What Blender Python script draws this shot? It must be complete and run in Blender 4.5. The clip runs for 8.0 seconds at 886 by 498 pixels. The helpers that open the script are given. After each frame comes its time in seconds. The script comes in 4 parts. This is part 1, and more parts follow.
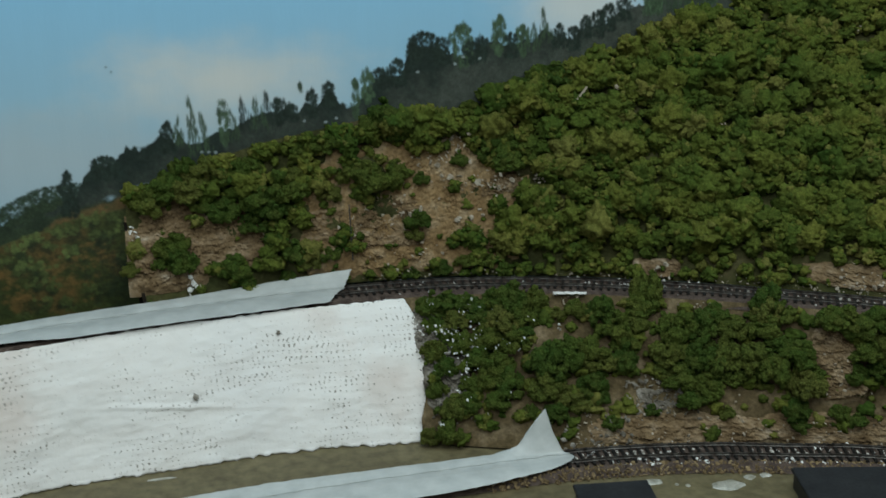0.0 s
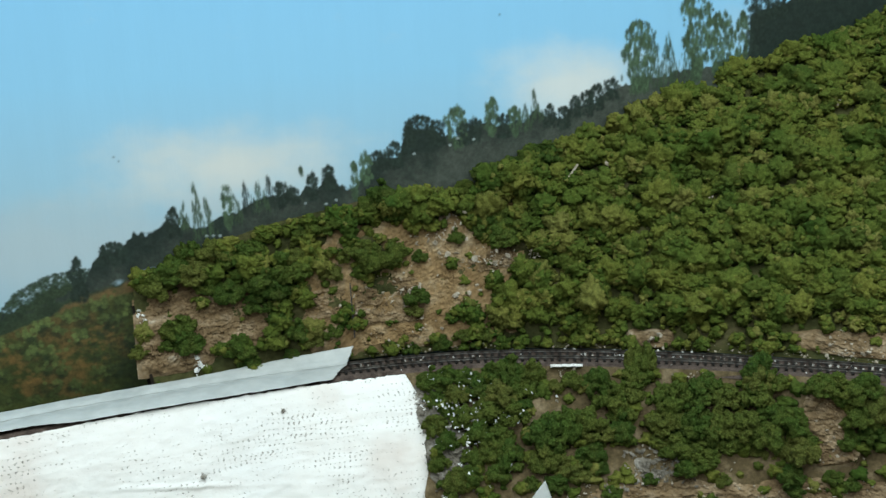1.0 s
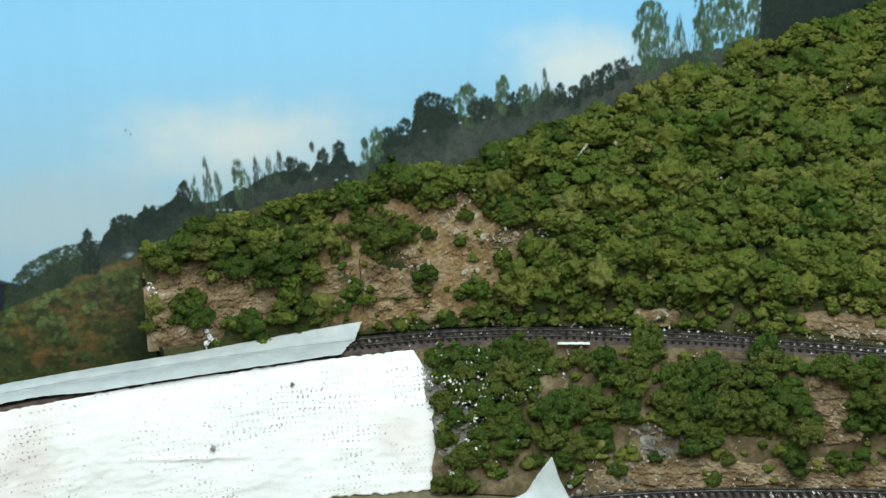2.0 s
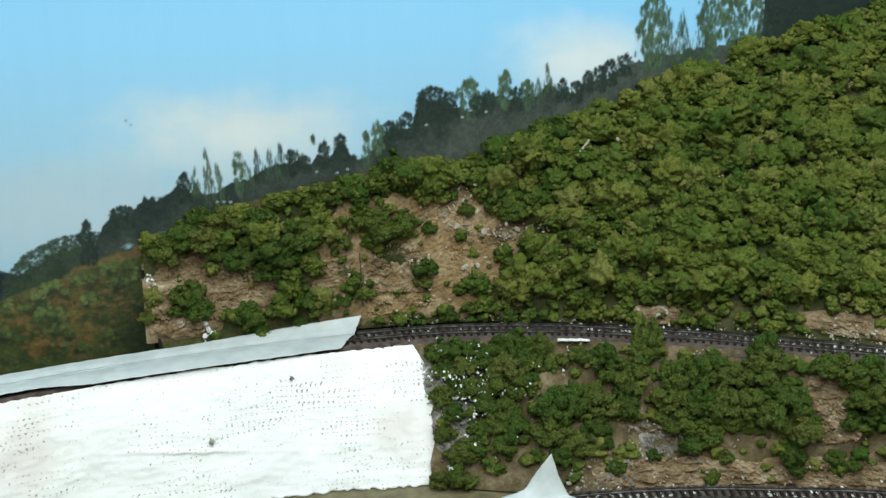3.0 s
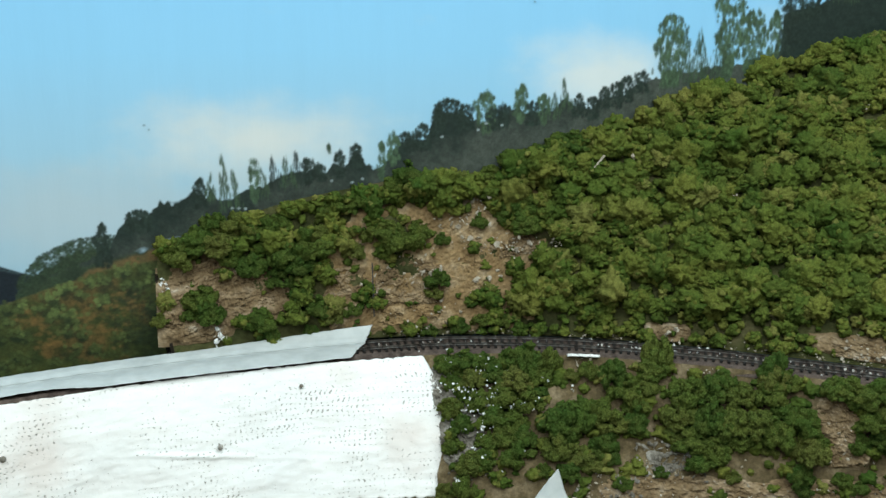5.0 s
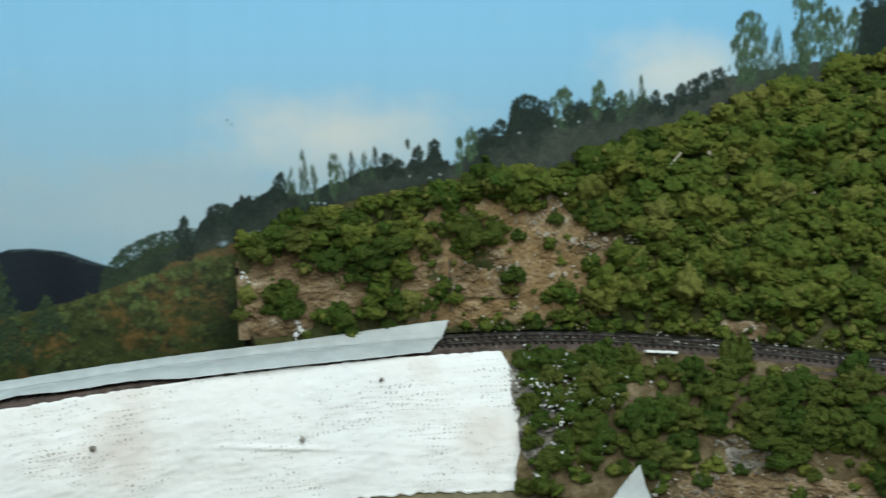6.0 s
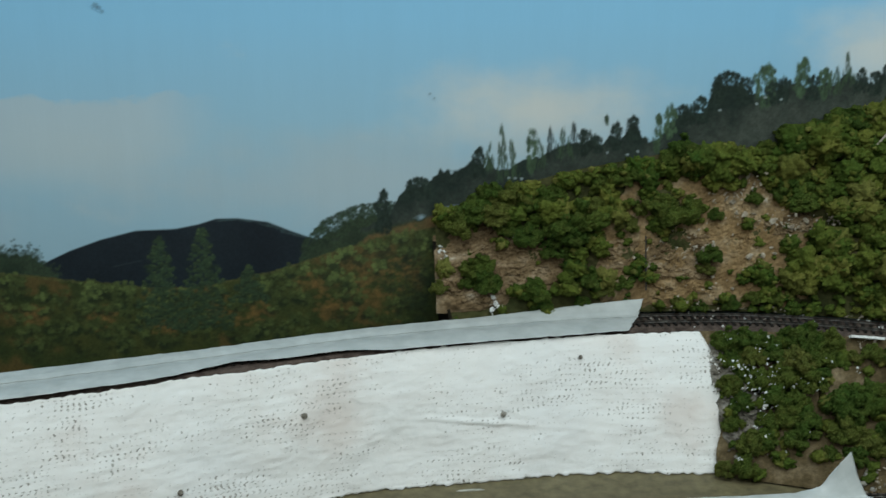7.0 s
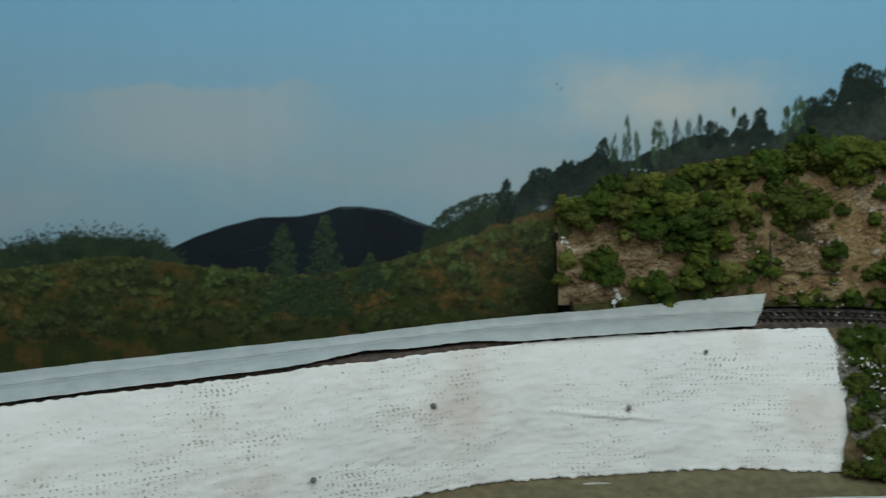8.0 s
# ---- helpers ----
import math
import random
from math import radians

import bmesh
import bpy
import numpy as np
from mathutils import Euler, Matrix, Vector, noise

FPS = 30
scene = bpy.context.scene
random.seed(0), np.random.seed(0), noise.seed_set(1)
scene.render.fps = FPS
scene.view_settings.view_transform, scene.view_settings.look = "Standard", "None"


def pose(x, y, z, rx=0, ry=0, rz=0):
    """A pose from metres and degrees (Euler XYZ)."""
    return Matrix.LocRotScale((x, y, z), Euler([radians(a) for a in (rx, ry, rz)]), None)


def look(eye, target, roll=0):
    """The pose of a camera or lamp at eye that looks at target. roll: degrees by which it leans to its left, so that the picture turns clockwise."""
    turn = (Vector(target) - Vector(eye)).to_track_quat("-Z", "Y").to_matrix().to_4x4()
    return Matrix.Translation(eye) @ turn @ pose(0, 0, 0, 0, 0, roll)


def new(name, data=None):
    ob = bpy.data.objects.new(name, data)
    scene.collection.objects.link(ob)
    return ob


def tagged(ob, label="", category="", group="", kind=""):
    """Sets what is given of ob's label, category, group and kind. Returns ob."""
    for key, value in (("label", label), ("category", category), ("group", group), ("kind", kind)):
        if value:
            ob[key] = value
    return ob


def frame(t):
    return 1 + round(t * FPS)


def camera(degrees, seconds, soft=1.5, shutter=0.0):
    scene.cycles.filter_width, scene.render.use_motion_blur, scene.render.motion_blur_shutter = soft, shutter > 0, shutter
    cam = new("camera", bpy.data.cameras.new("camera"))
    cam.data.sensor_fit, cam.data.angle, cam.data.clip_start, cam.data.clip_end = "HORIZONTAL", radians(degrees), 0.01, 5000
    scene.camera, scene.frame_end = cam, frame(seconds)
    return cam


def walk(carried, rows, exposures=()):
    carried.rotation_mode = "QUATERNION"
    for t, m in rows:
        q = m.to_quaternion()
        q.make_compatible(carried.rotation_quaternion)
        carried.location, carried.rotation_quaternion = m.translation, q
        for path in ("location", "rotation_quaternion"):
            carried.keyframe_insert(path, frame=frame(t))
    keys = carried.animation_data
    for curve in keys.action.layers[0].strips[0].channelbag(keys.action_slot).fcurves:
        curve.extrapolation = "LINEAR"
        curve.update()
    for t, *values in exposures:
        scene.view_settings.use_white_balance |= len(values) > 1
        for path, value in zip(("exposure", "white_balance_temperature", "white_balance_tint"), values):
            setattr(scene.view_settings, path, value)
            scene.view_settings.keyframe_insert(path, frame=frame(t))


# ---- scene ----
cam = camera(44.3, 8.0, shutter=0.4)
METRES, EYE, TILT, LEAN, TURN = 0.42, 0.5, -17.0, 0.0, -12.0
PATH = [
    (0, (0.011, 0.034, 0.53), (0.453, 1.895, -0.054), -0.9),
    (0.5, (0.004, 0.026, 0.543), (0.424, 1.906, 0.005), -1.9),
    (1, (0.007, 0.01, 0.554), (0.459, 1.898, 0.074), -2.1),
    (1.5, (0.006, 0.007, 0.553), (0.489, 1.881, 0.046), -1.5),
    (2, (-0.006, 0.007, 0.552), (0.449, 1.886, 0.038), -1.3),
    (3.3, (-0.016, 0.017, 0.56), (0.456, 1.884, 0.021), -0.3),
    (3.5, (-0.017, 0.018, 0.561), (0.441, 1.889, 0.026), 0.0),
    (4, (-0.011, 0.017, 0.565), (0.451, 1.889, 0.033), 0.9),
    (4.2, (-0.009, 0.014, 0.566), (0.461, 1.886, 0.044), 0.8),
    (5.5, (-0.031, 0.013, 0.563), (0.406, 1.891, 0.033), 0.9),
    (6, (-0.065, 0.019, 0.561), (0.34, 1.905, 0.033), 0.9),
    (6.5, (-0.124, 0.03, 0.558), (0.151, 1.941, 0.038), 0.9),
    (7, (-0.164, 0.039, 0.556), (0.078, 1.941, -0.012), 0.8),
    (7.5, (-0.2, 0.044, 0.558), (0.015, 1.945, -0.028), 1.6),
    (8, (-0.237, 0.052, 0.562), (-0.074, 1.952, -0.04), 1.0),
]
EXPOSURES = [(0.0, 0.10), (0.5, 0.45), (1.0, 0.80), (1.5, 1.0), (4.0, 0.98), (5.5, 0.88), (6.0, 0.70), (6.5, 0.48), (7.0, 0.22), (7.5, 0.06), (8.0, -0.06)]
walk(cam, [(t, look(eye, target, roll)) for t, eye, target, roll in PATH], EXPOSURES)

# ---- world and light ----
world = bpy.data.worlds.new("room_world")
world.use_nodes = True
world.node_tree.nodes["Background"].inputs[0].default_value = (0.75, 0.82, 0.9, 1)
world.node_tree.nodes["Background"].inputs[1].default_value = 0.05
scene.world = world


def area_lamp(name, eye, target, sx, sy, watts, colour):
    data = bpy.data.lights.new(name, "AREA")
    data.shape, data.size, data.size_y, data.energy, data.color = "RECTANGLE", sx, sy, watts, colour
    ob = new(name, data)
    ob.matrix_world = look(eye, target)
    return ob


LAMPS = [((0.45, 0.15, 1.46), 17.0), ((-0.60, -0.75, 1.46), 17.0)]
for eye, watts in LAMPS:
    area_lamp("ceiling_tube_light", eye, (eye[0], eye[1] + 0.001, 0), 1.9, 1.1, watts, (0.86, 0.99, 1.0))

# ---- materials ----


def material(name, rough=0.8, spec=0.3):
    m = bpy.data.materials.new(name)
    m.use_nodes = True
    n = m.node_tree.nodes
    b = n["Principled BSDF"]
    b.inputs["Roughness"].default_value = rough
    b.inputs["Specular IOR Level"].default_value = spec
    return m, m.node_tree, b


def nd(tree, kind, **values):
    n = tree.nodes.new(kind)
    for k, v in values.items():
        n.inputs[k.replace("_", " ")].default_value = v
    return n


def coords(tree, scale=(1, 1, 1)):
    c = tree.nodes.new("ShaderNodeTexCoord")
    m = tree.nodes.new("ShaderNodeMapping")
    m.inputs["Scale"].default_value = scale
    tree.links.new(c.outputs["Object"], m.inputs["Vector"])
    return m.outputs["Vector"]


def ramp(tree, fac, stops):
    r = tree.nodes.new("ShaderNodeValToRGB")
    while len(r.color_ramp.elements) < len(stops):
        r.color_ramp.elements.new(0.5)
    for e, (p, c) in zip(r.color_ramp.elements, stops):
        e.position, e.color = p, (*c, 1)
    tree.links.new(fac, r.inputs[0])
    return r.outputs[0]


def mix(tree, fac, a, b, mode="MIX"):
    m = tree.nodes.new("ShaderNodeMix")
    m.data_type, m.blend_type = "RGBA", mode
    for sock, v in ((m.inputs[0], fac), (m.inputs[6], a), (m.inputs[7], b)):
        if isinstance(v, (int, float)):
            sock.default_value = v
        elif isinstance(v, tuple):
            sock.default_value = (*v, 1)
        else:
            tree.links.new(v, sock)
    return m.outputs[2]


def noise_fac(tree, vec, scale, detail=4.0, rough=0.55):
    n = nd(tree, "ShaderNodeTexNoise", Scale=scale, Detail=detail, Roughness=rough)
    tree.links.new(vec, n.inputs["Vector"])
    return n.outputs[0]


def bump(tree, b, height, strength, dist):
    n = nd(tree, "ShaderNodeBump", Strength=strength, Distance=dist)
    tree.links.new(height, n.inputs["Height"])
    tree.links.new(n.outputs[0], b.inputs["Normal"])


def varied(name, stops, scale, rough=0.85, spec=0.2, bump_scale=None, bump_d=0.001, squash=(1, 1, 1), island=None, obj=None, fine=None, speck=0.55):
    """A matt surface: a colour ramp over noise, with a second finer noise, relief, and variation by island or object."""
    m, t, b = material(name, rough, spec)
    v = coords(t, squash)
    f = noise_fac(t, v, scale)
    c = ramp(t, f, stops)
    f2 = noise_fac(t, v, (fine or scale * 7), 3.0, 0.6)
    if island:
        g = t.nodes.new("ShaderNodeNewGeometry")
        c = mix(t, island[0], c, ramp(t, g.outputs["Random Per Island"], island[1]))
    if obj:
        g = t.nodes.new("ShaderNodeObjectInfo")
        c = mix(t, obj[0], c, ramp(t, g.outputs["Random"], obj[1]))
    lo, hi = (0.22, 1.75) if speck > 0.9 else (0.45, 1.45)
    c = mix(t, speck, c, ramp(t, f2, [(0.3, (lo, lo, lo)), (0.7, (hi, hi, hi))]), "MULTIPLY")
    t.links.new(c, b.inputs["Base Color"])
    if bump_scale:
        bump(t, b, noise_fac(t, v, bump_scale, 5.0, 0.65), 0.8, bump_d)
    return m


GREENS = [(0.0, (0.025, 0.050, 0.009)), (0.3, (0.050, 0.083, 0.013)), (0.55, (0.088, 0.112, 0.019)),
          (0.82, (0.135, 0.137, 0.026)), (1.0, (0.205, 0.180, 0.055))]
DARK_GREENS = [(0.0, (0.060, 0.128, 0.024)), (0.4, (0.110, 0.190, 0.034)), (0.75, (0.180, 0.230, 0.044)), (1.0, (0.280, 0.270, 0.070))]
M_SCRUB = varied("scrub_foam", [(0.3, (0.036, 0.074, 0.014)), (0.7, (0.128, 0.138, 0.030))], 24, 0.95, 0.05, 420, 0.0020, island=(0.5, GREENS), fine=420, speck=0.75)
M_BUSH = varied("bush_foam", [(0.3, (0.068, 0.142, 0.032)), (0.7, (0.180, 0.205, 0.050))], 1.3, 0.95, 0.05, 10, 0.12, island=(0.3, DARK_GREENS), obj=(0.5, DARK_GREENS), fine=9, speck=0.9)
M_TURF = varied("brown_green_turf", [(0.3, (0.036, 0.042, 0.015)), (0.55, (0.066, 0.066, 0.025)), (0.78, (0.15, 0.125, 0.065))], 35, 0.95, 0.1, 600, 0.0015)
M_EARTH = varied("tan_scenery_earth", [(0.3, (0.17, 0.105, 0.048)), (0.5, (0.27, 0.18, 0.090)), (0.74, (0.42, 0.33, 0.215))], 45, 0.95, 0.1, 500, 0.0012)
M_BANK_EARTH = varied("brown_bank_earth", [(0.3, (0.065, 0.050, 0.024)), (0.5, (0.120, 0.088, 0.046)), (0.75, (0.26, 0.20, 0.125))], 50, 0.95, 0.1, 500, 0.0014)
M_ROCK = varied("layered_rock", [(0.3, (0.105, 0.068, 0.034)), (0.5, (0.20, 0.137, 0.075)), (0.64, (0.29, 0.215, 0.135)), (0.78, (0.50, 0.44, 0.35))], 60, 0.9, 0.15, 300, 0.001, squash=(0.8, 1, 1.5), fine=330)
M_GREY_ROCK = varied("grey_plaster_rock", [(0.3, (0.09, 0.078, 0.06)), (0.55, (0.20, 0.18, 0.15)), (0.75, (0.46, 0.44, 0.40))], 55, 0.9, 0.15, 300, 0.001)
M_MATT_DARK = varied("matt_dark_paint", [(0.3, (0.010, 0.009, 0.007)), (0.7, (0.025, 0.020, 0.015))], 60, 0.95, 0.05, 300, 0.0005)
M_WHITE = varied("white_plaster_bits", [(0.3, (0.68, 0.68, 0.66)), (0.7, (0.85, 0.85, 0.83))], 90, 0.85, 0.2, 500, 0.0008)
M_GROUND = varied("olive_brown_painted_board", [(0.3, (0.115, 0.095, 0.05)), (0.6, (0.155, 0.13, 0.07)), (0.8, (0.2, 0.17, 0.10))], 14, 0.6, 0.3, 250, 0.0004)
M_GLUE = varied("dried_white_glue", [(0.3, (0.24, 0.23, 0.18)), (0.6, (0.46, 0.45, 0.40)), (0.8, (0.72, 0.72, 0.69))], 110, 0.35, 0.5, 300, 0.0004)
M_ROADBED = varied("dark_roadbed", [(0.3, (0.045, 0.033, 0.028)), (0.7, (0.13, 0.098, 0.082))], 120, 0.95, 0.1, 700, 0.0012)
M_BALLAST = varied("tan_ballast", [(0.3, (0.16, 0.11, 0.06)), (0.7, (0.34, 0.25, 0.15))], 300, 0.95, 0.1, 900, 0.001,
                   island=(0.7, [(0, (0.06, 0.042, 0.020)), (0.5, (0.18, 0.125, 0.060)), (1, (0.36, 0.27, 0.15))]))
M_TIE = varied("dark_plastic_tie", [(0.3, (0.008, 0.007, 0.006)), (0.7, (0.018, 0.015, 0.013))], 200, 0.6, 0.3, 600, 0.0003)
M_BLACK = varied("black_model_plastic", [(0.3, (0.010, 0.011, 0.013)), (0.7, (0.022, 0.024, 0.028))], 60, 0.45, 0.4, 300, 0.0002)
M_ROOF = varied("dusty_dark_grey_plastic", [(0.3, (0.013, 0.014, 0.016)), (0.7, (0.024, 0.025, 0.027))], 50, 0.6, 0.35, 300, 0.0002)
M_WALL = varied("off_white_wall_paint", [(0.3, (0.62, 0.60, 0.56)), (0.7, (0.70, 0.68, 0.64))], 3, 0.9, 0.2, 120, 0.0006)
M_FLOOR = varied("grey_floor_covering", [(0.3, (0.16, 0.15, 0.14)), (0.7, (0.24, 0.23, 0.21))], 6, 0.9, 0.2, 200, 0.0006)
M_WOOD = varied("plywood_edge", [(0.3, (0.28, 0.19, 0.10)), (0.7, (0.42, 0.30, 0.17))], 8, 0.7, 0.25, 150, 0.0004, squash=(1, 8, 8))


M_FILLER = varied("pale_dried_filler", [(0.3, (0.34, 0.32, 0.28)), (0.7, (0.62, 0.60, 0.56))], 90, 0.8, 0.25, 500, 0.0006)


def rail_material():
    m, t, b = material("nickel_silver_rail", 0.35, 0.5)
    b.inputs["Metallic"].default_value = 0.75
    f = noise_fac(t, coords(t), 160)
    t.links.new(ramp(t, f, [(0.35, (0.05, 0.04, 0.035)), (0.7, (0.26, 0.25, 0.23))]), b.inputs["Base Color"])
    return m


M_RAIL = rail_material()


def tape_material():
    m, t, b = material("pale_masking_tape", 0.42, 0.45)
    v = coords(t)
    c = ramp(t, noise_fac(t, v, 60, 5.0), [(0.3, (0.40, 0.425, 0.418)), (0.7, (0.53, 0.55, 0.54))])
    t.links.new(c, b.inputs["Base Color"])
    bump(t, b, noise_fac(t, v, 160, 3.0), 0.35, 0.0006)
    return m


M_TAPE = tape_material()


def plaster_material():
    """White plaster cloth: the weave shows as rows of small open holes wherever the plaster is thin."""
    m, t, b = material("white_plaster_cloth", 0.8, 0.25)
    v = coords(t)
    c = ramp(t, noise_fac(t, v, 9, 5.0), [(0.35, (0.80, 0.80, 0.79)), (0.55, (0.83, 0.82, 0.80)), (0.72, (0.72, 0.66, 0.62))])
    c = mix(t, 0.6, c, ramp(t, noise_fac(t, coords(t, (3, 3, 22)), 4, 4.0), [(0.3, (0.88, 0.85, 0.83)), (0.7, (1.03, 1.03, 1.03))]), "MULTIPLY")
    sep = t.nodes.new("ShaderNodeSeparateXYZ")
    wob = mix(t, 0.010, v, nd(t, "ShaderNodeTexNoise", Scale=30.0).outputs[1], "ADD")
    t.links.new(wob, sep.inputs[0])
    hole = None
    for k, pitch in ((0, 0.0046), (2, 0.0040)):
        mul = t.nodes.new("ShaderNodeMath")
        mul.operation = "MULTIPLY"
        mul.inputs[1].default_value = 2 * math.pi / pitch
        t.links.new(sep.outputs[k], mul.inputs[0])
        s = t.nodes.new("ShaderNodeMath")
        s.operation = "SINE"
        t.links.new(mul.outputs[0], s.inputs[0])
        if hole is None:
            hole = s.outputs[0]
        else:
            mn = t.nodes.new("ShaderNodeMath")
            mn.operation = "MINIMUM"
            t.links.new(hole, mn.inputs[0])
            t.links.new(s.outputs[0], mn.inputs[1])
            hole = mn.outputs[0]
    thin = noise_fac(t, coords(t, (9, 9, 17)), 1.0, 4.0, 0.75)
    add = t.nodes.new("ShaderNodeMath")
    add.operation = "MULTIPLY_ADD"
    add.inputs[1].default_value = 3.2
    t.links.new(thin, add.inputs[0])
    t.links.new(hole, add.inputs[2])
    spots = noise_fac(t, v, 420, 2.0)
    add2 = t.nodes.new("ShaderNodeMath")
    add2.operation = "MULTIPLY_ADD"
    add2.inputs[1].default_value = 2.0
    t.links.new(spots, add2.inputs[0])
    t.links.new(add.outputs[0], add2.inputs[2])
    rng = nd(t, "ShaderNodeMapRange")
    rng.inputs["From Min"].default_value, rng.inputs["From Max"].default_value = 3.40, 3.85
    t.links.new(add2.outputs[0], rng.inputs["Value"])
    c = mix(t, rng.outputs[0], c, (0.36, 0.33, 0.30))
    t.links.new(c, b.inputs["Base Color"])
    h = nd(t, "ShaderNodeMath")
    h.operation = "SUBTRACT"
    t.links.new(noise_fac(t, v, 90, 5.0, 0.65), h.inputs[0])
    t.links.new(rng.outputs[0], h.inputs[1])
    bump(t, b, h.outputs[0], 0.7, 0.0012)
    return m


M_PLASTER = plaster_material()


CLOUDS = [(-0.37, 0.355, 0.22, 0.060, 0.5, (0.58, 0.62, 0.62)), (0.04, 0.395, 0.19, 0.065, 1.0, (0.64, 0.67, 0.66)),
          (-0.12, 0.33, 0.36, 0.075, 0.7, (0.46, 0.54, 0.58)), (0.39, 0.450, 0.15, 0.065, 1.0, (0.66, 0.71, 0.72)), (0.60, 0.49, 0.13, 0.05, 0.35, (0.60, 0.68, 0.72)), (-0.6, 0.30, 0.25, 0.06, 0.7, (0.46, 0.54, 0.58))]


def sky_material(name, scenery):
    """Painted sky: blue above, paler and greyer towards the hills, with soft cloud banks; scenery lays the brushed colours over it."""
    m, t, b = material(name, 0.55, 0.3)
    c = t.nodes.new("ShaderNodeTexCoord")
    sep = t.nodes.new("ShaderNodeSeparateXYZ")
    t.links.new(c.outputs["Object"], sep.inputs[0])
    rng = nd(t, "ShaderNodeMapRange")
    rng.inputs["From Min"].default_value, rng.inputs["From Max"].default_value = 0.22, 0.56
    t.links.new(sep.outputs[2], rng.inputs["Value"])
    base = ramp(t, rng.outputs[0], [(0.0, (0.34, 0.49, 0.57)), (0.45, (0.34, 0.55, 0.685)), (0.75, (0.28, 0.575, 0.815)), (1.0, (0.25, 0.555, 0.83))])
    warp = noise_fac(t, coords(t, (1, 1, 1.6)), 14, 5.0, 0.55)
    for cx, cz, rx, rz, amount, colour in CLOUDS:
        mp = t.nodes.new("ShaderNodeMapping")
        mp.inputs["Location"].default_value = (-cx / rx, 0, -cz / rz)
        mp.inputs["Scale"].default_value = (1 / rx, 0, 1 / rz)
        t.links.new(c.outputs["Object"], mp.inputs["Vector"])
        g = t.nodes.new("ShaderNodeTexGradient")
        g.gradient_type = "SPHERICAL"
        t.links.new(mp.outputs[0], g.inputs[0])
        m2 = t.nodes.new("ShaderNodeMath")
        m2.operation = "MULTIPLY_ADD"
        m2.inputs[1].default_value = 0.9
        t.links.new(warp, m2.inputs[0])
        t.links.new(g.outputs[1], m2.inputs[2])
        r2 = nd(t, "ShaderNodeMapRange")
        r2.interpolation_type = "SMOOTHSTEP"
        r2.inputs["From Min"].default_value, r2.inputs["From Max"].default_value, r2.inputs["To Max"].default_value = 0.58, 1.45, amount
        t.links.new(m2.outputs[0], r2.inputs["Value"])
        base = mix(t, r2.outputs[0], base, colour)
    # the cloud bank with a crisp upper edge, fading downwards and to both sides
    lift = t.nodes.new("ShaderNodeMath")
    lift.operation = "MULTIPLY_ADD"
    lift.inputs[1].default_value = -0.05
    t.links.new(warp, lift.inputs[0])
    t.links.new(sep.outputs[2], lift.inputs[2])
    masks = []
    for source, a, b2 in ((lift.outputs[0], 0.384, 0.377), (lift.outputs[0], 0.300, 0.377), (sep.outputs[0], -0.54, -0.44), (sep.outputs[0], -0.23, -0.32)):
        mr = nd(t, "ShaderNodeMapRange")
        mr.interpolation_type = "SMOOTHSTEP"
        mr.inputs["From Min"].default_value, mr.inputs["From Max"].default_value = a, b2
        t.links.new(source, mr.inputs["Value"])
        masks.append(mr.outputs[0])
    amount = masks[0]
    for k, other in enumerate(masks[1:]):
        mm = t.nodes.new("ShaderNodeMath")
        mm.operation = "MULTIPLY"
        t.links.new(amount, mm.inputs[0])
        t.links.new(other, mm.inputs[1])
        amount = mm.outputs[0]
    part_of = t.nodes.new("ShaderNodeMath")
    part_of.operation = "MULTIPLY"
    part_of.inputs[1].default_value = 0.55
    t.links.new(amount, part_of.inputs[0])
    base = mix(t, part_of.outputs[0], base, (0.56, 0.60, 0.61))
    streak = noise_fac(t, coords(t, (30, 30, 3)), 2.0, 3.0)
    base = mix(t, 0.10, base, ramp(t, streak, [(0.3, (0.85, 0.85, 0.85)), (0.7, (1.1, 1.1, 1.1))]), "MULTIPLY")
    if scenery:
        brushed = t.nodes.new("ShaderNodeAttribute")
        brushed.attribute_name = "brushwork"
        grain = ramp(t, noise_fac(t, coords(t), 420, 3.0), [(0.3, (0.72, 0.72, 0.72)), (0.7, (1.28, 1.28, 1.28))])
        base = mix(t, brushed.outputs["Alpha"], base, mix(t, 0.8, brushed.outputs["Color"], grain, "MULTIPLY"))
    t.links.new(base, b.inputs["Base Color"])
    bump(t, b, noise_fac(t, coords(t, (60, 60, 10)), 6.0, 3.0), 0.15, 0.0005)
    return m


M_SKY = sky_material("painted_sky", False)
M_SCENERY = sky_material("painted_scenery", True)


# ---- building helpers ----
R = random.Random(7)


def mesh_ob(name, verts, faces, mat, parent=None, smooth=False):
    me = bpy.data.meshes.new(name)
    me.from_pydata([tuple(v) for v in verts], [], faces)
    me.update()
    me.materials.append(mat)
    if smooth:
        me.polygons.foreach_set("use_smooth", [True] * len(me.polygons))
    ob = new(name, me)
    if parent:
        ob.parent = parent
    return ob


def big_mesh(name, verts, tris, mat, parent=None, smooth=True):
    """One mesh object from numpy arrays of corners and triangles."""
    me = bpy.data.meshes.new(name)
    me.vertices.add(len(verts))
    me.vertices.foreach_set("co", np.asarray(verts, dtype=np.float32).ravel())
    me.loops.add(len(tris) * 3)
    me.loops.foreach_set("vertex_index", np.asarray(tris, dtype=np.int32).ravel())
    me.polygons.add(len(tris))
    me.polygons.foreach_set("loop_start", np.arange(0, len(tris) * 3, 3, dtype=np.int32))
    me.polygons.foreach_set("use_smooth", np.full(len(tris), smooth))
    me.update(calc_edges=True)
    me.materials.append(mat)
    ob = new(name, me)
    if parent:
        ob.parent = parent
    return ob


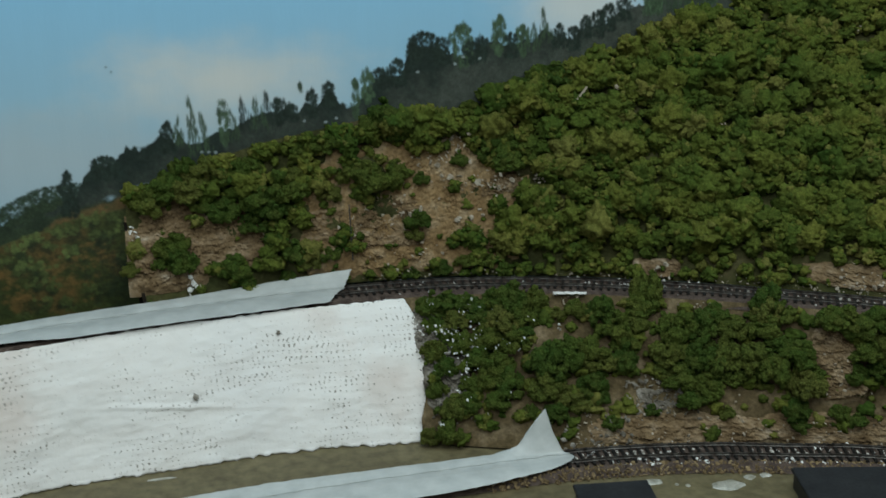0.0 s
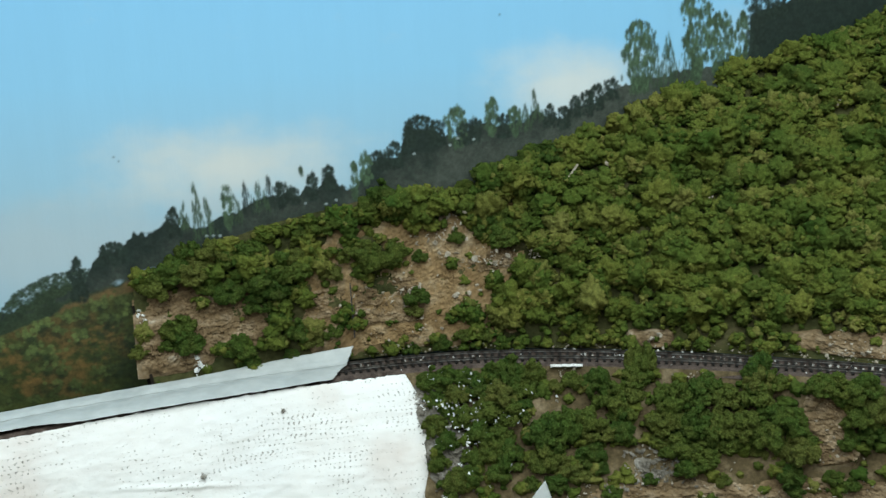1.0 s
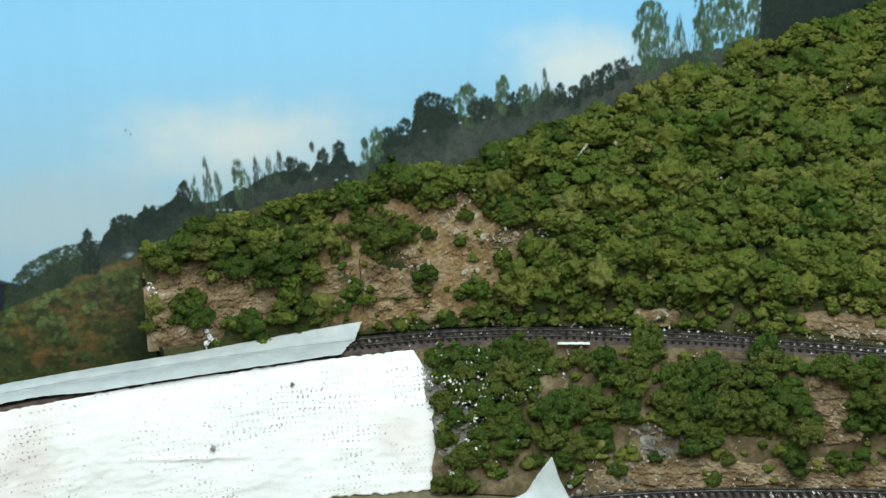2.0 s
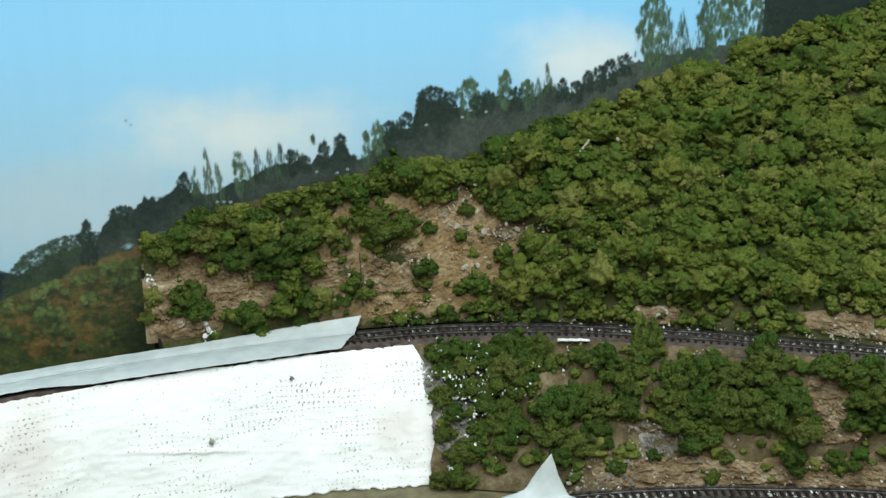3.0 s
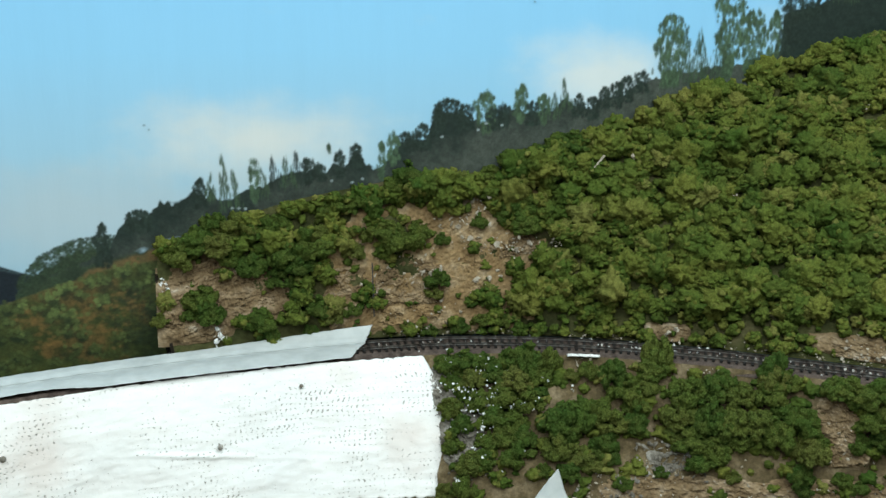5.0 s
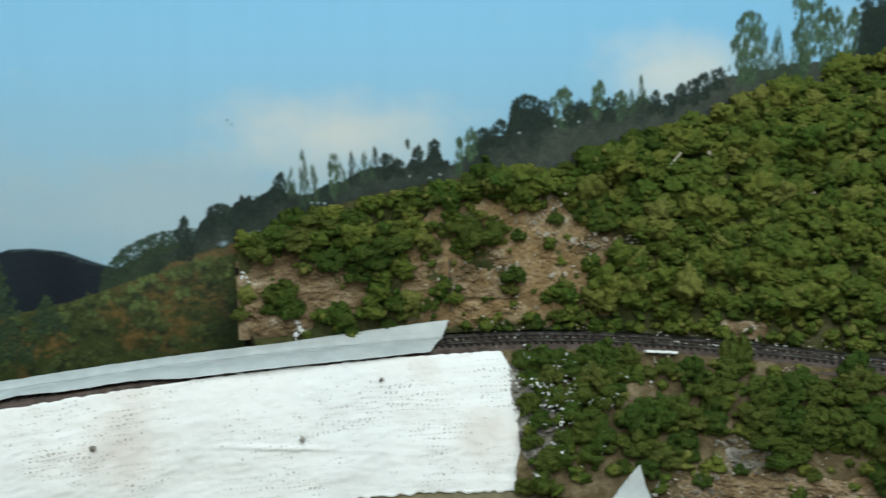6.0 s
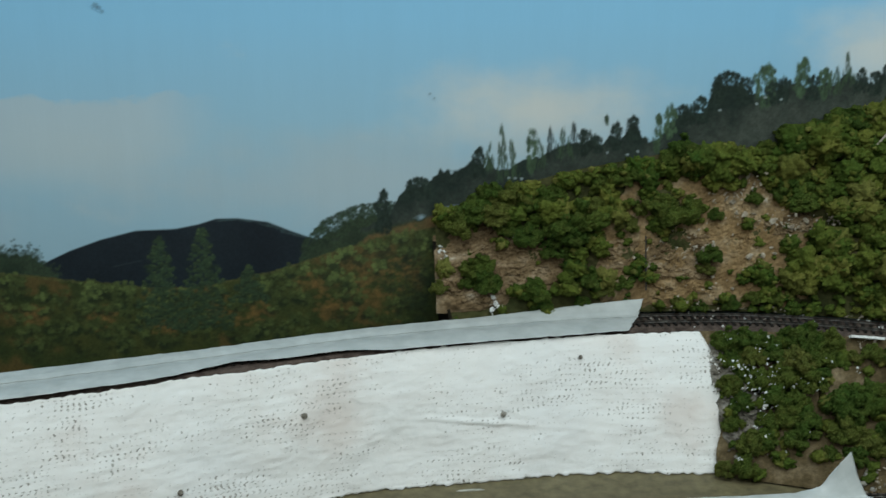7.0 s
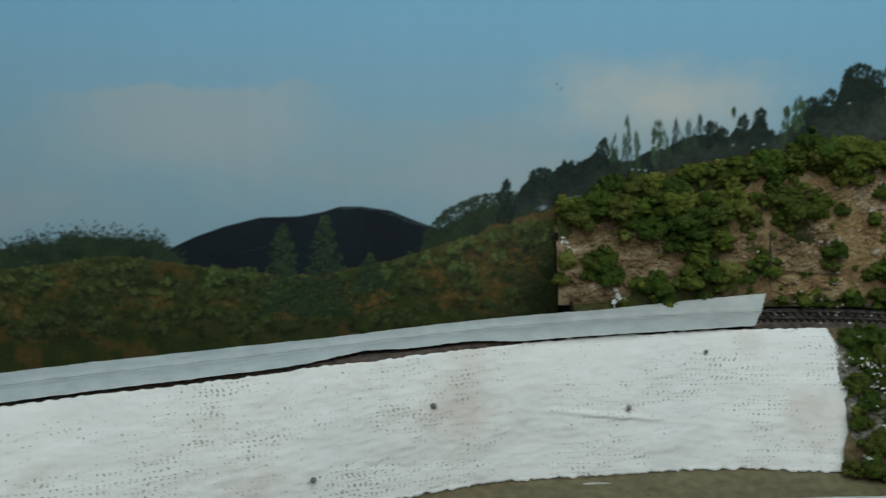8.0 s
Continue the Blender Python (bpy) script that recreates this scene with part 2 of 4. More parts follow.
def part(name, bm, mat, parent, label=""):
    me = bpy.data.meshes.new(name)
    bm.to_mesh(me)
    bm.free()
    me.materials.append(mat)
    ob = new(name, me)
    ob.parent = parent
    return tagged(ob, label)


def box(x0, x1, y0, y1, z0, z1, bev=0.0):
    bm = bmesh.new()
    bmesh.ops.create_cube(bm, size=1.0, matrix=Matrix.Translation(((x0 + x1) / 2, (y0 + y1) / 2, (z0 + z1) / 2)) @ Matrix.Diagonal((x1 - x0, y1 - y0, z1 - z0, 1)))
    if bev:
        bmesh.ops.bevel(bm, geom=bm.edges[:], offset=bev, segments=2, affect="EDGES")
    return bm


def thing(name, bm, mat, label="", category="", kind="", group=""):
    ob = part(name, bm, mat, None)
    return tagged(ob, label, category, group, kind)


def empty(name, label, category, kind="", group=""):
    return tagged(new(name), label, category, group, kind)


def grid_faces(nu, nv):
    return [(i * nv + j, (i + 1) * nv + j, (i + 1) * nv + j + 1, i * nv + j + 1) for i in range(nu - 1) for j in range(nv - 1)]


def nz(x, y, z, s):
    return noise.noise((x * s, y * s, z * s))


def fbm(x, y, z, s, o=3):
    return sum(nz(x + 3.1 * k, y, z, s * 2 ** k) * 0.5 ** k for k in range(o))


def spline(points):
    """Dense Catmull-Rom line through plan points, as x and y arrays, with x rising."""
    p = [np.array(q, float) for q in points]
    p = [2 * p[0] - p[1]] + p + [2 * p[-1] - p[-2]]
    out = []
    for a, b, c, d in zip(p, p[1:], p[2:], p[3:]):
        for s in np.linspace(0, 1, 24, endpoint=False):
            out.append(0.5 * (2 * b + (c - a) * s + (2 * a - 5 * b + 4 * c - d) * s ** 2 + (3 * b - a - 3 * c + d) * s ** 3))
    out.append(p[-2])
    return np.array(out)


GROUND = 0.092
RAIL_UP, RAIL_LOW = 0.207, 0.103
BACK = 1.03
UP = spline([(-0.95, 0.68), (-0.72, 0.764), (-0.50, 0.836), (-0.34, 0.879), (-0.15, 0.930), (-0.05, 0.950), (0.05, 0.964), (0.145, 0.969),
             (0.24, 0.963), (0.34, 0.936), (0.456, 0.883), (0.519, 0.846), (0.583, 0.807), (0.72, 0.708), (0.9, 0.55)])
LOW = spline([(-0.60, 0.66), (-0.3, 0.752), (0.0, 0.790), (0.2, 0.799), (0.317, 0.797), (0.411, 0.781), (0.478, 0.761), (0.547, 0.738), (0.70, 0.665), (0.9, 0.53)])


def up_y(x):
    return float(np.interp(x, UP[:, 0], UP[:, 1]))


def low_y(x):
    return float(np.interp(x, LOW[:, 0], LOW[:, 1]))


RIDGE = [(-0.10, 0.285), (-0.045, 0.296), (0.0, 0.312), (0.08, 0.335), (0.168, 0.350), (0.281, 0.358), (0.40, 0.398), (0.554, 0.440), (0.716, 0.486), (0.95, 0.56)]


def ridge_z(x):
    return float(np.interp(x, [p[0] for p in RIDGE], [p[1] for p in RIDGE]))


# ---- the room that closes the place ----
FLOOR = -0.92
thing("floor", box(-2.4, 2.6, -2.2, 1.4, FLOOR - 0.1, FLOOR), M_FLOOR, "plain grey floor of the layout room", "floor", "structure")
thing("ceiling", box(-2.5, 2.7, -2.3, 1.5, 1.5, 1.6), M_WALL, "plain off-white room ceiling", "ceiling", "structure")
thing("wall_north", box(-2.5, 2.7, 1.12, 1.22, FLOOR, 1.5), M_WALL, "plain off-white wall behind the layout", "wall", "structure")
thing("wall_south", box(-2.5, 2.7, -2.3, -2.2, FLOOR, 1.5), M_WALL, "plain off-white room wall", "wall", "structure")
thing("wall_west", box(-2.5, -2.4, -2.2, 1.12, FLOOR, 1.5), M_WALL, "plain off-white room wall", "wall", "structure")
thing("wall_east", box(2.6, 2.7, -2.2, 1.12, FLOOR, 1.5), M_WALL, "plain off-white room wall", "wall", "structure")

# ---- the layout's base and backdrop ----
base = empty("layout_table", "plywood layout table with an olive-brown painted top", "table")
part("tabletop", box(-1.4, 1.5, 0.52, 1.045, GROUND - 0.02, GROUND, 0.002), M_GROUND, base, "olive-brown painted board")
part("fascia", box(-1.4, 1.5, 0.50, 0.52, GROUND - 0.10, GROUND + 0.004, 0.002), M_WOOD, base, "plywood front edge")
for x in (-1.3, 0.05, 1.4):
    for y in (0.58, 1.0):
        part("leg", box(x - 0.03, x + 0.03, y - 0.03, y + 0.03, FLOOR, GROUND - 0.02, 0.003), M_WOOD, base)

backdrop = thing("backdrop", box(-1.4, 1.5, BACK, BACK + 0.012, GROUND, 0.86), M_SKY, "hand-painted sky blue backdrop board behind the railway layout", "backdrop", "structure")

def at_line(line, x):
    return float(np.interp(x, [p[0] for p in line], [p[1] for p in line]))


# ---- the painting on the backdrop: soft brush marks laid over one another, one mesh for each painted thing ----
CX, CZ, CSTEP = -0.78, 0.110, 0.0009
NX, NZ = 1755, 512
GX, GZ = CX + CSTEP * np.arange(NX), CZ + CSTEP * np.arange(NZ)
art = np.zeros((NX, NZ, 3))
cover = np.zeros((NX, NZ))
owner = np.zeros((NX, NZ), dtype=np.int32)
OWNERS = [("", "")]
art_rng = np.random.default_rng(11)


def painted(name, label):
    """Starts a painted thing: the marks that follow belong to it."""
    OWNERS.append((name, label))


def lay(ia, ib, ja, jb, a, colour):
    c0 = cover[ia:ib, ja:jb]
    c1 = a + c0 * (1 - a)
    w = (a / np.maximum(c1, 1e-6))[..., None]
    art[ia:ib, ja:jb] = art[ia:ib, ja:jb] * (1 - w) + np.asarray(colour) * w
    cover[ia:ib, ja:jb] = c1
    own = owner[ia:ib, ja:jb]
    own[(a > 0.4) | ((own == 0) & (a > 0.01))] = len(OWNERS) - 1


def dab(x, z, r, tall, colour, alpha=0.75, edge=0.5):
    """One soft brush mark, r across and r * tall high, with an uneven rim."""
    rz = r * tall
    ia, ib = max(0, int((x - 1.3 * r - CX) / CSTEP)), min(NX, int((x + 1.3 * r - CX) / CSTEP) + 2)
    ja, jb = max(0, int((z - 1.3 * rz - CZ) / CSTEP)), min(NZ, int((z + 1.3 * rz - CZ) / CSTEP) + 2)
    if ia >= ib or ja >= jb:
        return
    d = np.sqrt(((GX[ia:ib, None] - x) / r) ** 2 + ((GZ[None, ja:jb] - z) / rz) ** 2) + art_rng.uniform(-0.2, 0.2, (ib - ia, jb - ja))
    lay(ia, ib, ja, jb, alpha * np.clip((1.1 - d) / edge, 0, 1), colour)


def cloud_noise(cell, seed):
    """Smooth random field over the painting, about 0 to 1, with patches of the given size."""
    g = np.random.default_rng(seed)
    u, v = (GX - CX) / cell, (GZ - CZ) / cell
    grid = g.random((int(u[-1]) + 2, int(v[-1]) + 2))
    iu, iv = u.astype(int), v.astype(int)
    fu, fv = u - iu, v - iv
    fu, fv = (fu * fu * (3 - 2 * fu))[:, None], (fv * fv * (3 - 2 * fv))[None, :]
    p = lambda di, dj: grid[np.ix_(iu + di, iv + dj)]
    return (p(0, 0) * (1 - fu) + p(1, 0) * fu) * (1 - fv) + (p(0, 1) * (1 - fu) + p(1, 1) * fu) * fv


BIG, MID, SMALL = cloud_noise(0.030, 1), cloud_noise(0.010, 2), cloud_noise(0.0035, 3)


def blend(a, b, f):
    return np.asarray(a) * (1 - f[..., None]) + np.asarray(b) * f[..., None]


def band(line, colour, soft=0.0015, ragged=0.0, foot=None):
    """Fills below a line, and above a foot line if given, with a colour field and soft edges."""
    top = np.interp(GX, [p[0] for p in line], [p[1] for p in line])
    a = np.clip((top[:, None] - GZ[None, :] + ragged * (SMALL + MID - 1.0)) / soft, 0, 1)
    a[(GX < line[0][0]) | (GX > line[-1][0])] = 0
    if foot:
        low = np.interp(GX, [p[0] for p in foot], [p[1] for p in foot])
        a *= np.clip((GZ[None, :] - low[:, None] + 0.006 * (MID - 0.5)) / 0.005, 0, 1)
    lay(0, NX, 0, NZ, a, colour)


def tint(colour, lo=0.75, hi=1.3):
    return np.asarray(colour) * art_rng.uniform(lo, hi)


MOUNTAIN = [(-0.45, 0.232), (-0.42, 0.247), (-0.402, 0.258), (-0.383, 0.267), (-0.355, 0.277), (-0.323, 0.285), (-0.287, 0.286), (-0.266, 0.29), (-0.25, 0.295),
            (-0.23, 0.295), (-0.203, 0.291), (-0.182, 0.282), (-0.164, 0.275), (-0.14, 0.268), (-0.12, 0.262)]
RIM = [(-0.252, 0.2935), (-0.230, 0.2945), (-0.203, 0.2905), (-0.182, 0.2815), (-0.168, 0.276)]
HILL_TOP = [(-1.4, 0.25), (-0.9, 0.24), (-0.7, 0.23), (-0.562, 0.236), (-0.531, 0.24), (-0.495, 0.244), (-0.464, 0.249), (-0.433, 0.246), (-0.393, 0.24),
            (-0.356, 0.236), (-0.32, 0.23), (-0.273, 0.228), (-0.23, 0.237), (-0.198, 0.243), (-0.166, 0.253), (-0.129, 0.265), (-0.091, 0.276), (-0.046, 0.283),
            (0.05, 0.3)]
bank = [(-0.7, 0.262), (-0.559, 0.264), (-0.528, 0.271), (-0.508, 0.275), (-0.467, 0.277), (-0.437, 0.275), (-0.416, 0.274), (-0.4, 0.256)]
patches = [(-0.505, 0.222, 0.014), (-0.42, 0.205, 0.008), (-0.255, 0.205, 0.013), (-0.16, 0.228, 0.013), (-0.115, 0.234, 0.015), (-0.10, 0.216, 0.018), (-0.22, 0.200, 0.014),
           (-0.145, 0.206, 0.014), (-0.36, 0.200, 0.010), (-0.55, 0.195, 0.013), (-0.075, 0.243, 0.011), (-0.30, 0.19, 0.012)]

painted("painted_mountain", "glossy blue-black painted mountain with teal highlights brushed on its edge")
band(MOUNTAIN, blend((0.007, 0.012, 0.018), (0.012, 0.020, 0.027), BIG))
# teal highlights put into the colour along the right-hand ridge
for k in range(70):
    x = art_rng.uniform(-0.25, -0.168)
    dab(x, at_line(RIM, x) - 0.0012 - art_rng.uniform(0, 0.004) * math.exp(-((x + 0.195) / 0.018) ** 2), 0.0035, 0.3, (0.05, 0.085, 0.09), 0.22)
for k in range(16):
    dab(-0.345 + 0.0016 * k, 0.250 + 0.00035 * k, 0.003, 0.25, (0.03, 0.05, 0.055), 0.22)

painted("painted_far_wood", "dark green painted wood with feathery edges")
band([(-0.78, 0.262)] + [(x, z - 0.006) for x, z in bank] + [(-0.385, 0.235)], blend((0.016, 0.030, 0.018), (0.040, 0.062, 0.034), MID), 0.006, 0.006)
for k in range(1500):
    x = art_rng.uniform(-0.78, -0.392)
    z = at_line(bank, x) + art_rng.normal(-0.008, 0.0052)
    dab(x, z, art_rng.uniform(0.0007, 0.0022), 0.9, tint((0.026, 0.044, 0.026), 0.6, 1.5), 0.55, 0.7)

painted("painted_foliage", "dark green painted foliage against the sky")
LEAF_LINE = [(-0.175, 0.262), (-0.165, 0.274), (-0.15, 0.290), (-0.12, 0.303), (-0.09, 0.306), (-0.05, 0.303)]
band([(x, z - 0.006) for x, z in LEAF_LINE] + [(0.0, 0.31)], blend((0.016, 0.028, 0.016), (0.036, 0.056, 0.028), MID), 0.006, 0.006)
for k in range(1500):
    x = art_rng.uniform(-0.172, -0.07)
    z = at_line(LEAF_LINE, x) - abs(art_rng.normal(0, 0.011)) + 0.002
    dab(x, z, art_rng.uniform(0.0008, 0.0022), 0.9, tint((0.024, 0.042, 0.022), 0.6, 1.5), 0.55, 0.7)

painted("painted_far_slope", "brown painted slope under dark trees")
band([(-0.135, 0.255), (-0.118, 0.272), (-0.095, 0.283), (-0.07, 0.290), (-0.02, 0.300), (0.05, 0.315)], blend((0.075, 0.065, 0.026), (0.155, 0.092, 0.036), MID), 0.005, 0.004)

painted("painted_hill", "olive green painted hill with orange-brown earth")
mask = np.clip((BIG + 0.5 * MID - 0.82) / 0.2, 0, 1)
ground = blend(blend((0.026, 0.040, 0.012), (0.060, 0.066, 0.018), MID), (0.085, 0.062, 0.020), mask)
band(HILL_TOP, ground, 0.0018, 0.0012)
for k in range(420):
    x = art_rng.uniform(-0.72, -0.05)
    dab(x, at_line(HILL_TOP, x) - art_rng.uniform(0.0006, 0.003), 0.0028, 0.45, tint((0.085, 0.088, 0.030)), 0.35)
for x, z, r in patches:
    for k in range(60):
        a, d = art_rng.uniform(0, 6.3), 1.5 * r * art_rng.random()
        dab(x + d * math.cos(a), z + 0.9 * d * math.sin(a), art_rng.uniform(0.002, 0.0050), 0.7, tint((0.165, 0.100, 0.032), 0.7, 1.25), 0.40, 0.9)

painted("painted_bushes", "green painted bushes on the hill")
for k in range(430):
    x = art_rng.uniform(-0.78, -0.045)
    top = at_line(HILL_TOP, x)
    u = art_rng.random() ** 1.1
    z = top - 0.005 - (top - 0.175) * u
    if any((x - px) ** 2 + (z - pz) ** 2 < (0.75 * r) ** 2 for px, pz, r in patches):
        continue
    w = art_rng.uniform(0.005, 0.0105)
    # shading brushed into each bush's colours: dark undersides, lighter tops, duller greens downhill
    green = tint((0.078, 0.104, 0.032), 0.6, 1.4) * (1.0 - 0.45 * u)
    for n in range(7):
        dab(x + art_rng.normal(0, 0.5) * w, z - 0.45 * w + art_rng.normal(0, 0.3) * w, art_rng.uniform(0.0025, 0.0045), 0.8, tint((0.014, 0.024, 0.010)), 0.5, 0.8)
    for n in range(12):
        dab(x + art_rng.normal(0, 0.5) * w, z + art_rng.normal(0.15, 0.32) * w, art_rng.uniform(0.0014, 0.0032), art_rng.uniform(0.6, 1.1), tint(green, 0.65, 1.4), 0.68, 0.5)
for k in range(60):
    x, z = art_rng.normal(-0.062, 0.010), art_rng.uniform(0.165, 0.258)
    for n in range(7):
        dab(x + art_rng.normal(0, 0.003), z + art_rng.normal(0, 0.003), art_rng.uniform(0.0015, 0.0036), 0.8, tint((0.018, 0.028, 0.012), 0.6, 1.6), 0.5, 0.8)


def painted_fir(x, z0, h, w):
    painted("painted_fir", "dark green painted fir with lighter boughs")
    rows = int(h / 0.0024)
    for i in range(rows):
        f = i / rows
        half = w * (1 - f) ** 0.75 * (0.78 + 0.25 * math.sin(i * 1.35)) + 0.0016
        for n in range(int(6 + 14 * (1 - f))):
            u = art_rng.uniform(-1, 1)
            px, pz = x + u * half, z0 + h * f - 0.003 * abs(u) + art_rng.uniform(-0.002, 0.002)
            dab(px, pz, art_rng.uniform(0.0018, 0.0034), 0.7, tint((0.024, 0.044, 0.022), 0.6, 1.5), 0.7, 0.6)
            if art_rng.random() < 0.45:
                dab(px, pz + 0.0014, art_rng.uniform(0.0010, 0.0022), 0.7, tint((0.058, 0.086, 0.034), 0.7, 1.4), 0.65, 0.6)


painted_fir(-0.303, 0.190, 0.089, 0.028)
painted_fir(-0.264, 0.188, 0.100, 0.030)
painted_fir(-0.222, 0.215, 0.034, 0.018)

TREE_BASE = [(-0.13, 0.255), (-0.05, 0.278), (0.003, 0.300), (0.05, 0.310), (0.158, 0.340), (0.224, 0.358), (0.281, 0.378), (0.379, 0.398), (0.432, 0.425), (0.521, 0.450), (0.575, 0.455), (0.60, 0.435), (0.95, 0.52)]
LOW_CROWNS = [(-0.145, 0.272), (-0.11, 0.285), (-0.09, 0.294), (-0.081, 0.313), (-0.07, 0.327), (-0.061, 0.322), (-0.053, 0.327), (-0.042, 0.338), (-0.027, 0.34),
              (-0.011, 0.35), (0.001, 0.339), (0.004, 0.352), (0.011, 0.341), (0.024, 0.34), (0.035, 0.348), (0.045, 0.35), (0.053, 0.353), (0.067, 0.361),
              (0.082, 0.363), (0.093, 0.362), (0.104, 0.367), (0.112, 0.362), (0.12, 0.37), (0.131, 0.367), (0.139, 0.38), (0.147, 0.378), (0.152, 0.369),
              (0.163, 0.366), (0.171, 0.368), (0.18, 0.384)]
HIGH_CROWNS = [(0.191, 0.392), (0.21, 0.394), (0.218, 0.411), (0.232, 0.421), (0.246, 0.416), (0.254, 0.41), (0.266, 0.41), (0.28, 0.412), (0.291, 0.417),
               (0.302, 0.425), (0.308, 0.414), (0.326, 0.417), (0.337, 0.419), (0.351, 0.43), (0.363, 0.422), (0.378, 0.419), (0.395, 0.433), (0.408, 0.431),
               (0.419, 0.44), (0.436, 0.448), (0.454, 0.451), (0.479, 0.456), (0.509, 0.458), (0.54, 0.464), (0.58, 0.473), (0.58, 0.509), (0.617, 0.521),
               (0.66, 0.54), (0.72, 0.55), (0.95, 0.62)]
DARK_TOP = LOW_CROWNS + HIGH_CROWNS

painted("painted_tree_belt", "dark painted belt of trees fading into grey mist")
height = GZ[None, :] - np.interp(GX, [p[0] for p in TREE_BASE], [p[1] for p in TREE_BASE])[:, None] + 0.020 * (MID - 0.5) + 0.016 * (BIG - 0.5)
belt = blend((0.055, 0.066, 0.054), (0.014, 0.025, 0.020), np.clip((height - 0.002) / 0.036, 0, 1) ** 0.8)
belt *= (0.8 + 0.4 * SMALL)[..., None]
band([(x, z - 0.001) for x, z in DARK_TOP], belt, 0.0022, 0.0045, [(-0.145, 0.270), (-0.11, 0.278), (-0.07, 0.286), (-0.03, 0.298), (0.0, 0.305), (0.1, 0.312), (0.8, 0.40)])


def painted_tree(x, z0, z1, w, form, light):
    """One painted tree on the backdrop. form: round crown, spire, or airy with gaps."""
    painted("painted_tree", "pale green painted tree" if light else "dark painted tree")
    z0 = max(z0, at_line(DARK_TOP, x) - 0.014)
    h = max(0.006, z1 - z0)
    green = (0.050, 0.086, 0.046) if light else (0.015, 0.027, 0.020)
    if form == "spire":
        lean = art_rng.uniform(-0.008, 0.002)
        for i in range(int(h / 0.0010)):
            f = i * 0.0010 / h
            half = 1.3 * w * (1 - f) ** 0.5
            for n in range(3 if f < 0.5 else 2):
                u = art_rng.uniform(-1, 1)
                if nz(x + u * half, 3, (z0 + h * f) * 0.3, 260) > -0.3:
                    dab(x + u * half + lean * f * f, z0 + h * f * (1 - 0.25 * abs(u)), art_rng.uniform(0.0006, 0.0013), art_rng.uniform(2.5, 6.0), tint(green, 0.45, 1.2), 0.55, 0.8)
        return
    for i in range(int(h * w * (460000 if form == "airy" else 520000))):
        f, u = art_rng.random(), art_rng.uniform(-1, 1)
        half = w * (0.9 if f < 0.6 else math.sqrt(max(0.02, 1 - ((f - 0.6) / 0.4) ** 2))) * (0.85 + 0.4 * nz(x, 7, z0 + h * f, 110))
        if form == "airy" and f > 0.2 and nz(x + u * half, 2, (z0 + h * f) * 0.6, 170) < art_rng.uniform(-0.45, 0.06):
            continue
        if form == "airy" and f < 0.2:
            u *= 0.5
        dab(x + u * half, z0 + h * f, art_rng.uniform(0.0010, 0.0023), art_rng.uniform(0.8, 1.8) if form == "round" else art_rng.uniform(1.0, 2.8), tint(green, 0.55, 1.45), 0.72, 0.6)


TREES = [(-0.095, 0.272, 0.318, 0.009, "round", 0), (-0.062, 0.275, 0.33, 0.016, "round", 0), (-0.005, 0.3, 0.357, 0.008, "round", 0), (0.018, 0.31, 0.385, 0.005, "spire", 1), (0.03, 0.315, 0.368, 0.004, "spire", 1), (0.045, 0.32, 0.374, 0.006, "airy", 1),
         (0.066, 0.325, 0.378, 0.006, "spire", 0), (0.088, 0.33, 0.383, 0.007, "spire", 0), (0.106, 0.33, 0.368, 0.009, "round", 0), (0.142, 0.335, 0.386, 0.008, "round", 0), (0.116, 0.377, 0.386, 0.0018, "airy", 1), (0.166, 0.345, 0.388, 0.006, "airy", 1),
         (0.19, 0.345, 0.396, 0.012, "round", 0), (0.232, 0.35, 0.428, 0.018, "round", 0), (0.27, 0.355, 0.434, 0.014, "airy", 1), (0.305, 0.36, 0.44, 0.01, "airy", 1)]
TREES += [(0.288, 0.36, 0.421, 0.008, "airy", 0), (0.328, 0.365, 0.43, 0.008, "airy", 1), (0.352, 0.375, 0.448, 0.006, "spire", 1), (0.365, 0.375, 0.43, 0.008, "round", 0), (0.392, 0.39, 0.437, 0.008, "round", 0), (0.415, 0.395, 0.448, 0.009, "round", 0),
         (0.46, 0.42, 0.507, 0.02, "airy", 1), (0.478, 0.425, 0.5, 0.006, "spire", 1), (0.495, 0.43, 0.497, 0.006, "spire", 1), (0.522, 0.43, 0.545, 0.019, "airy", 1), (0.548, 0.44, 0.512, 0.018, "airy", 1), (0.572, 0.45, 0.51, 0.01, "airy", 1),
         (0.607, 0.45, 0.56, 0.017, "round", 0), (0.65, 0.46, 0.55, 0.012, "spire", 1), (0.68, 0.47, 0.56, 0.016, "round", 0), (0.72, 0.48, 0.57, 0.015, "airy", 1), (0.77, 0.49, 0.58, 0.02, "round", 0)]
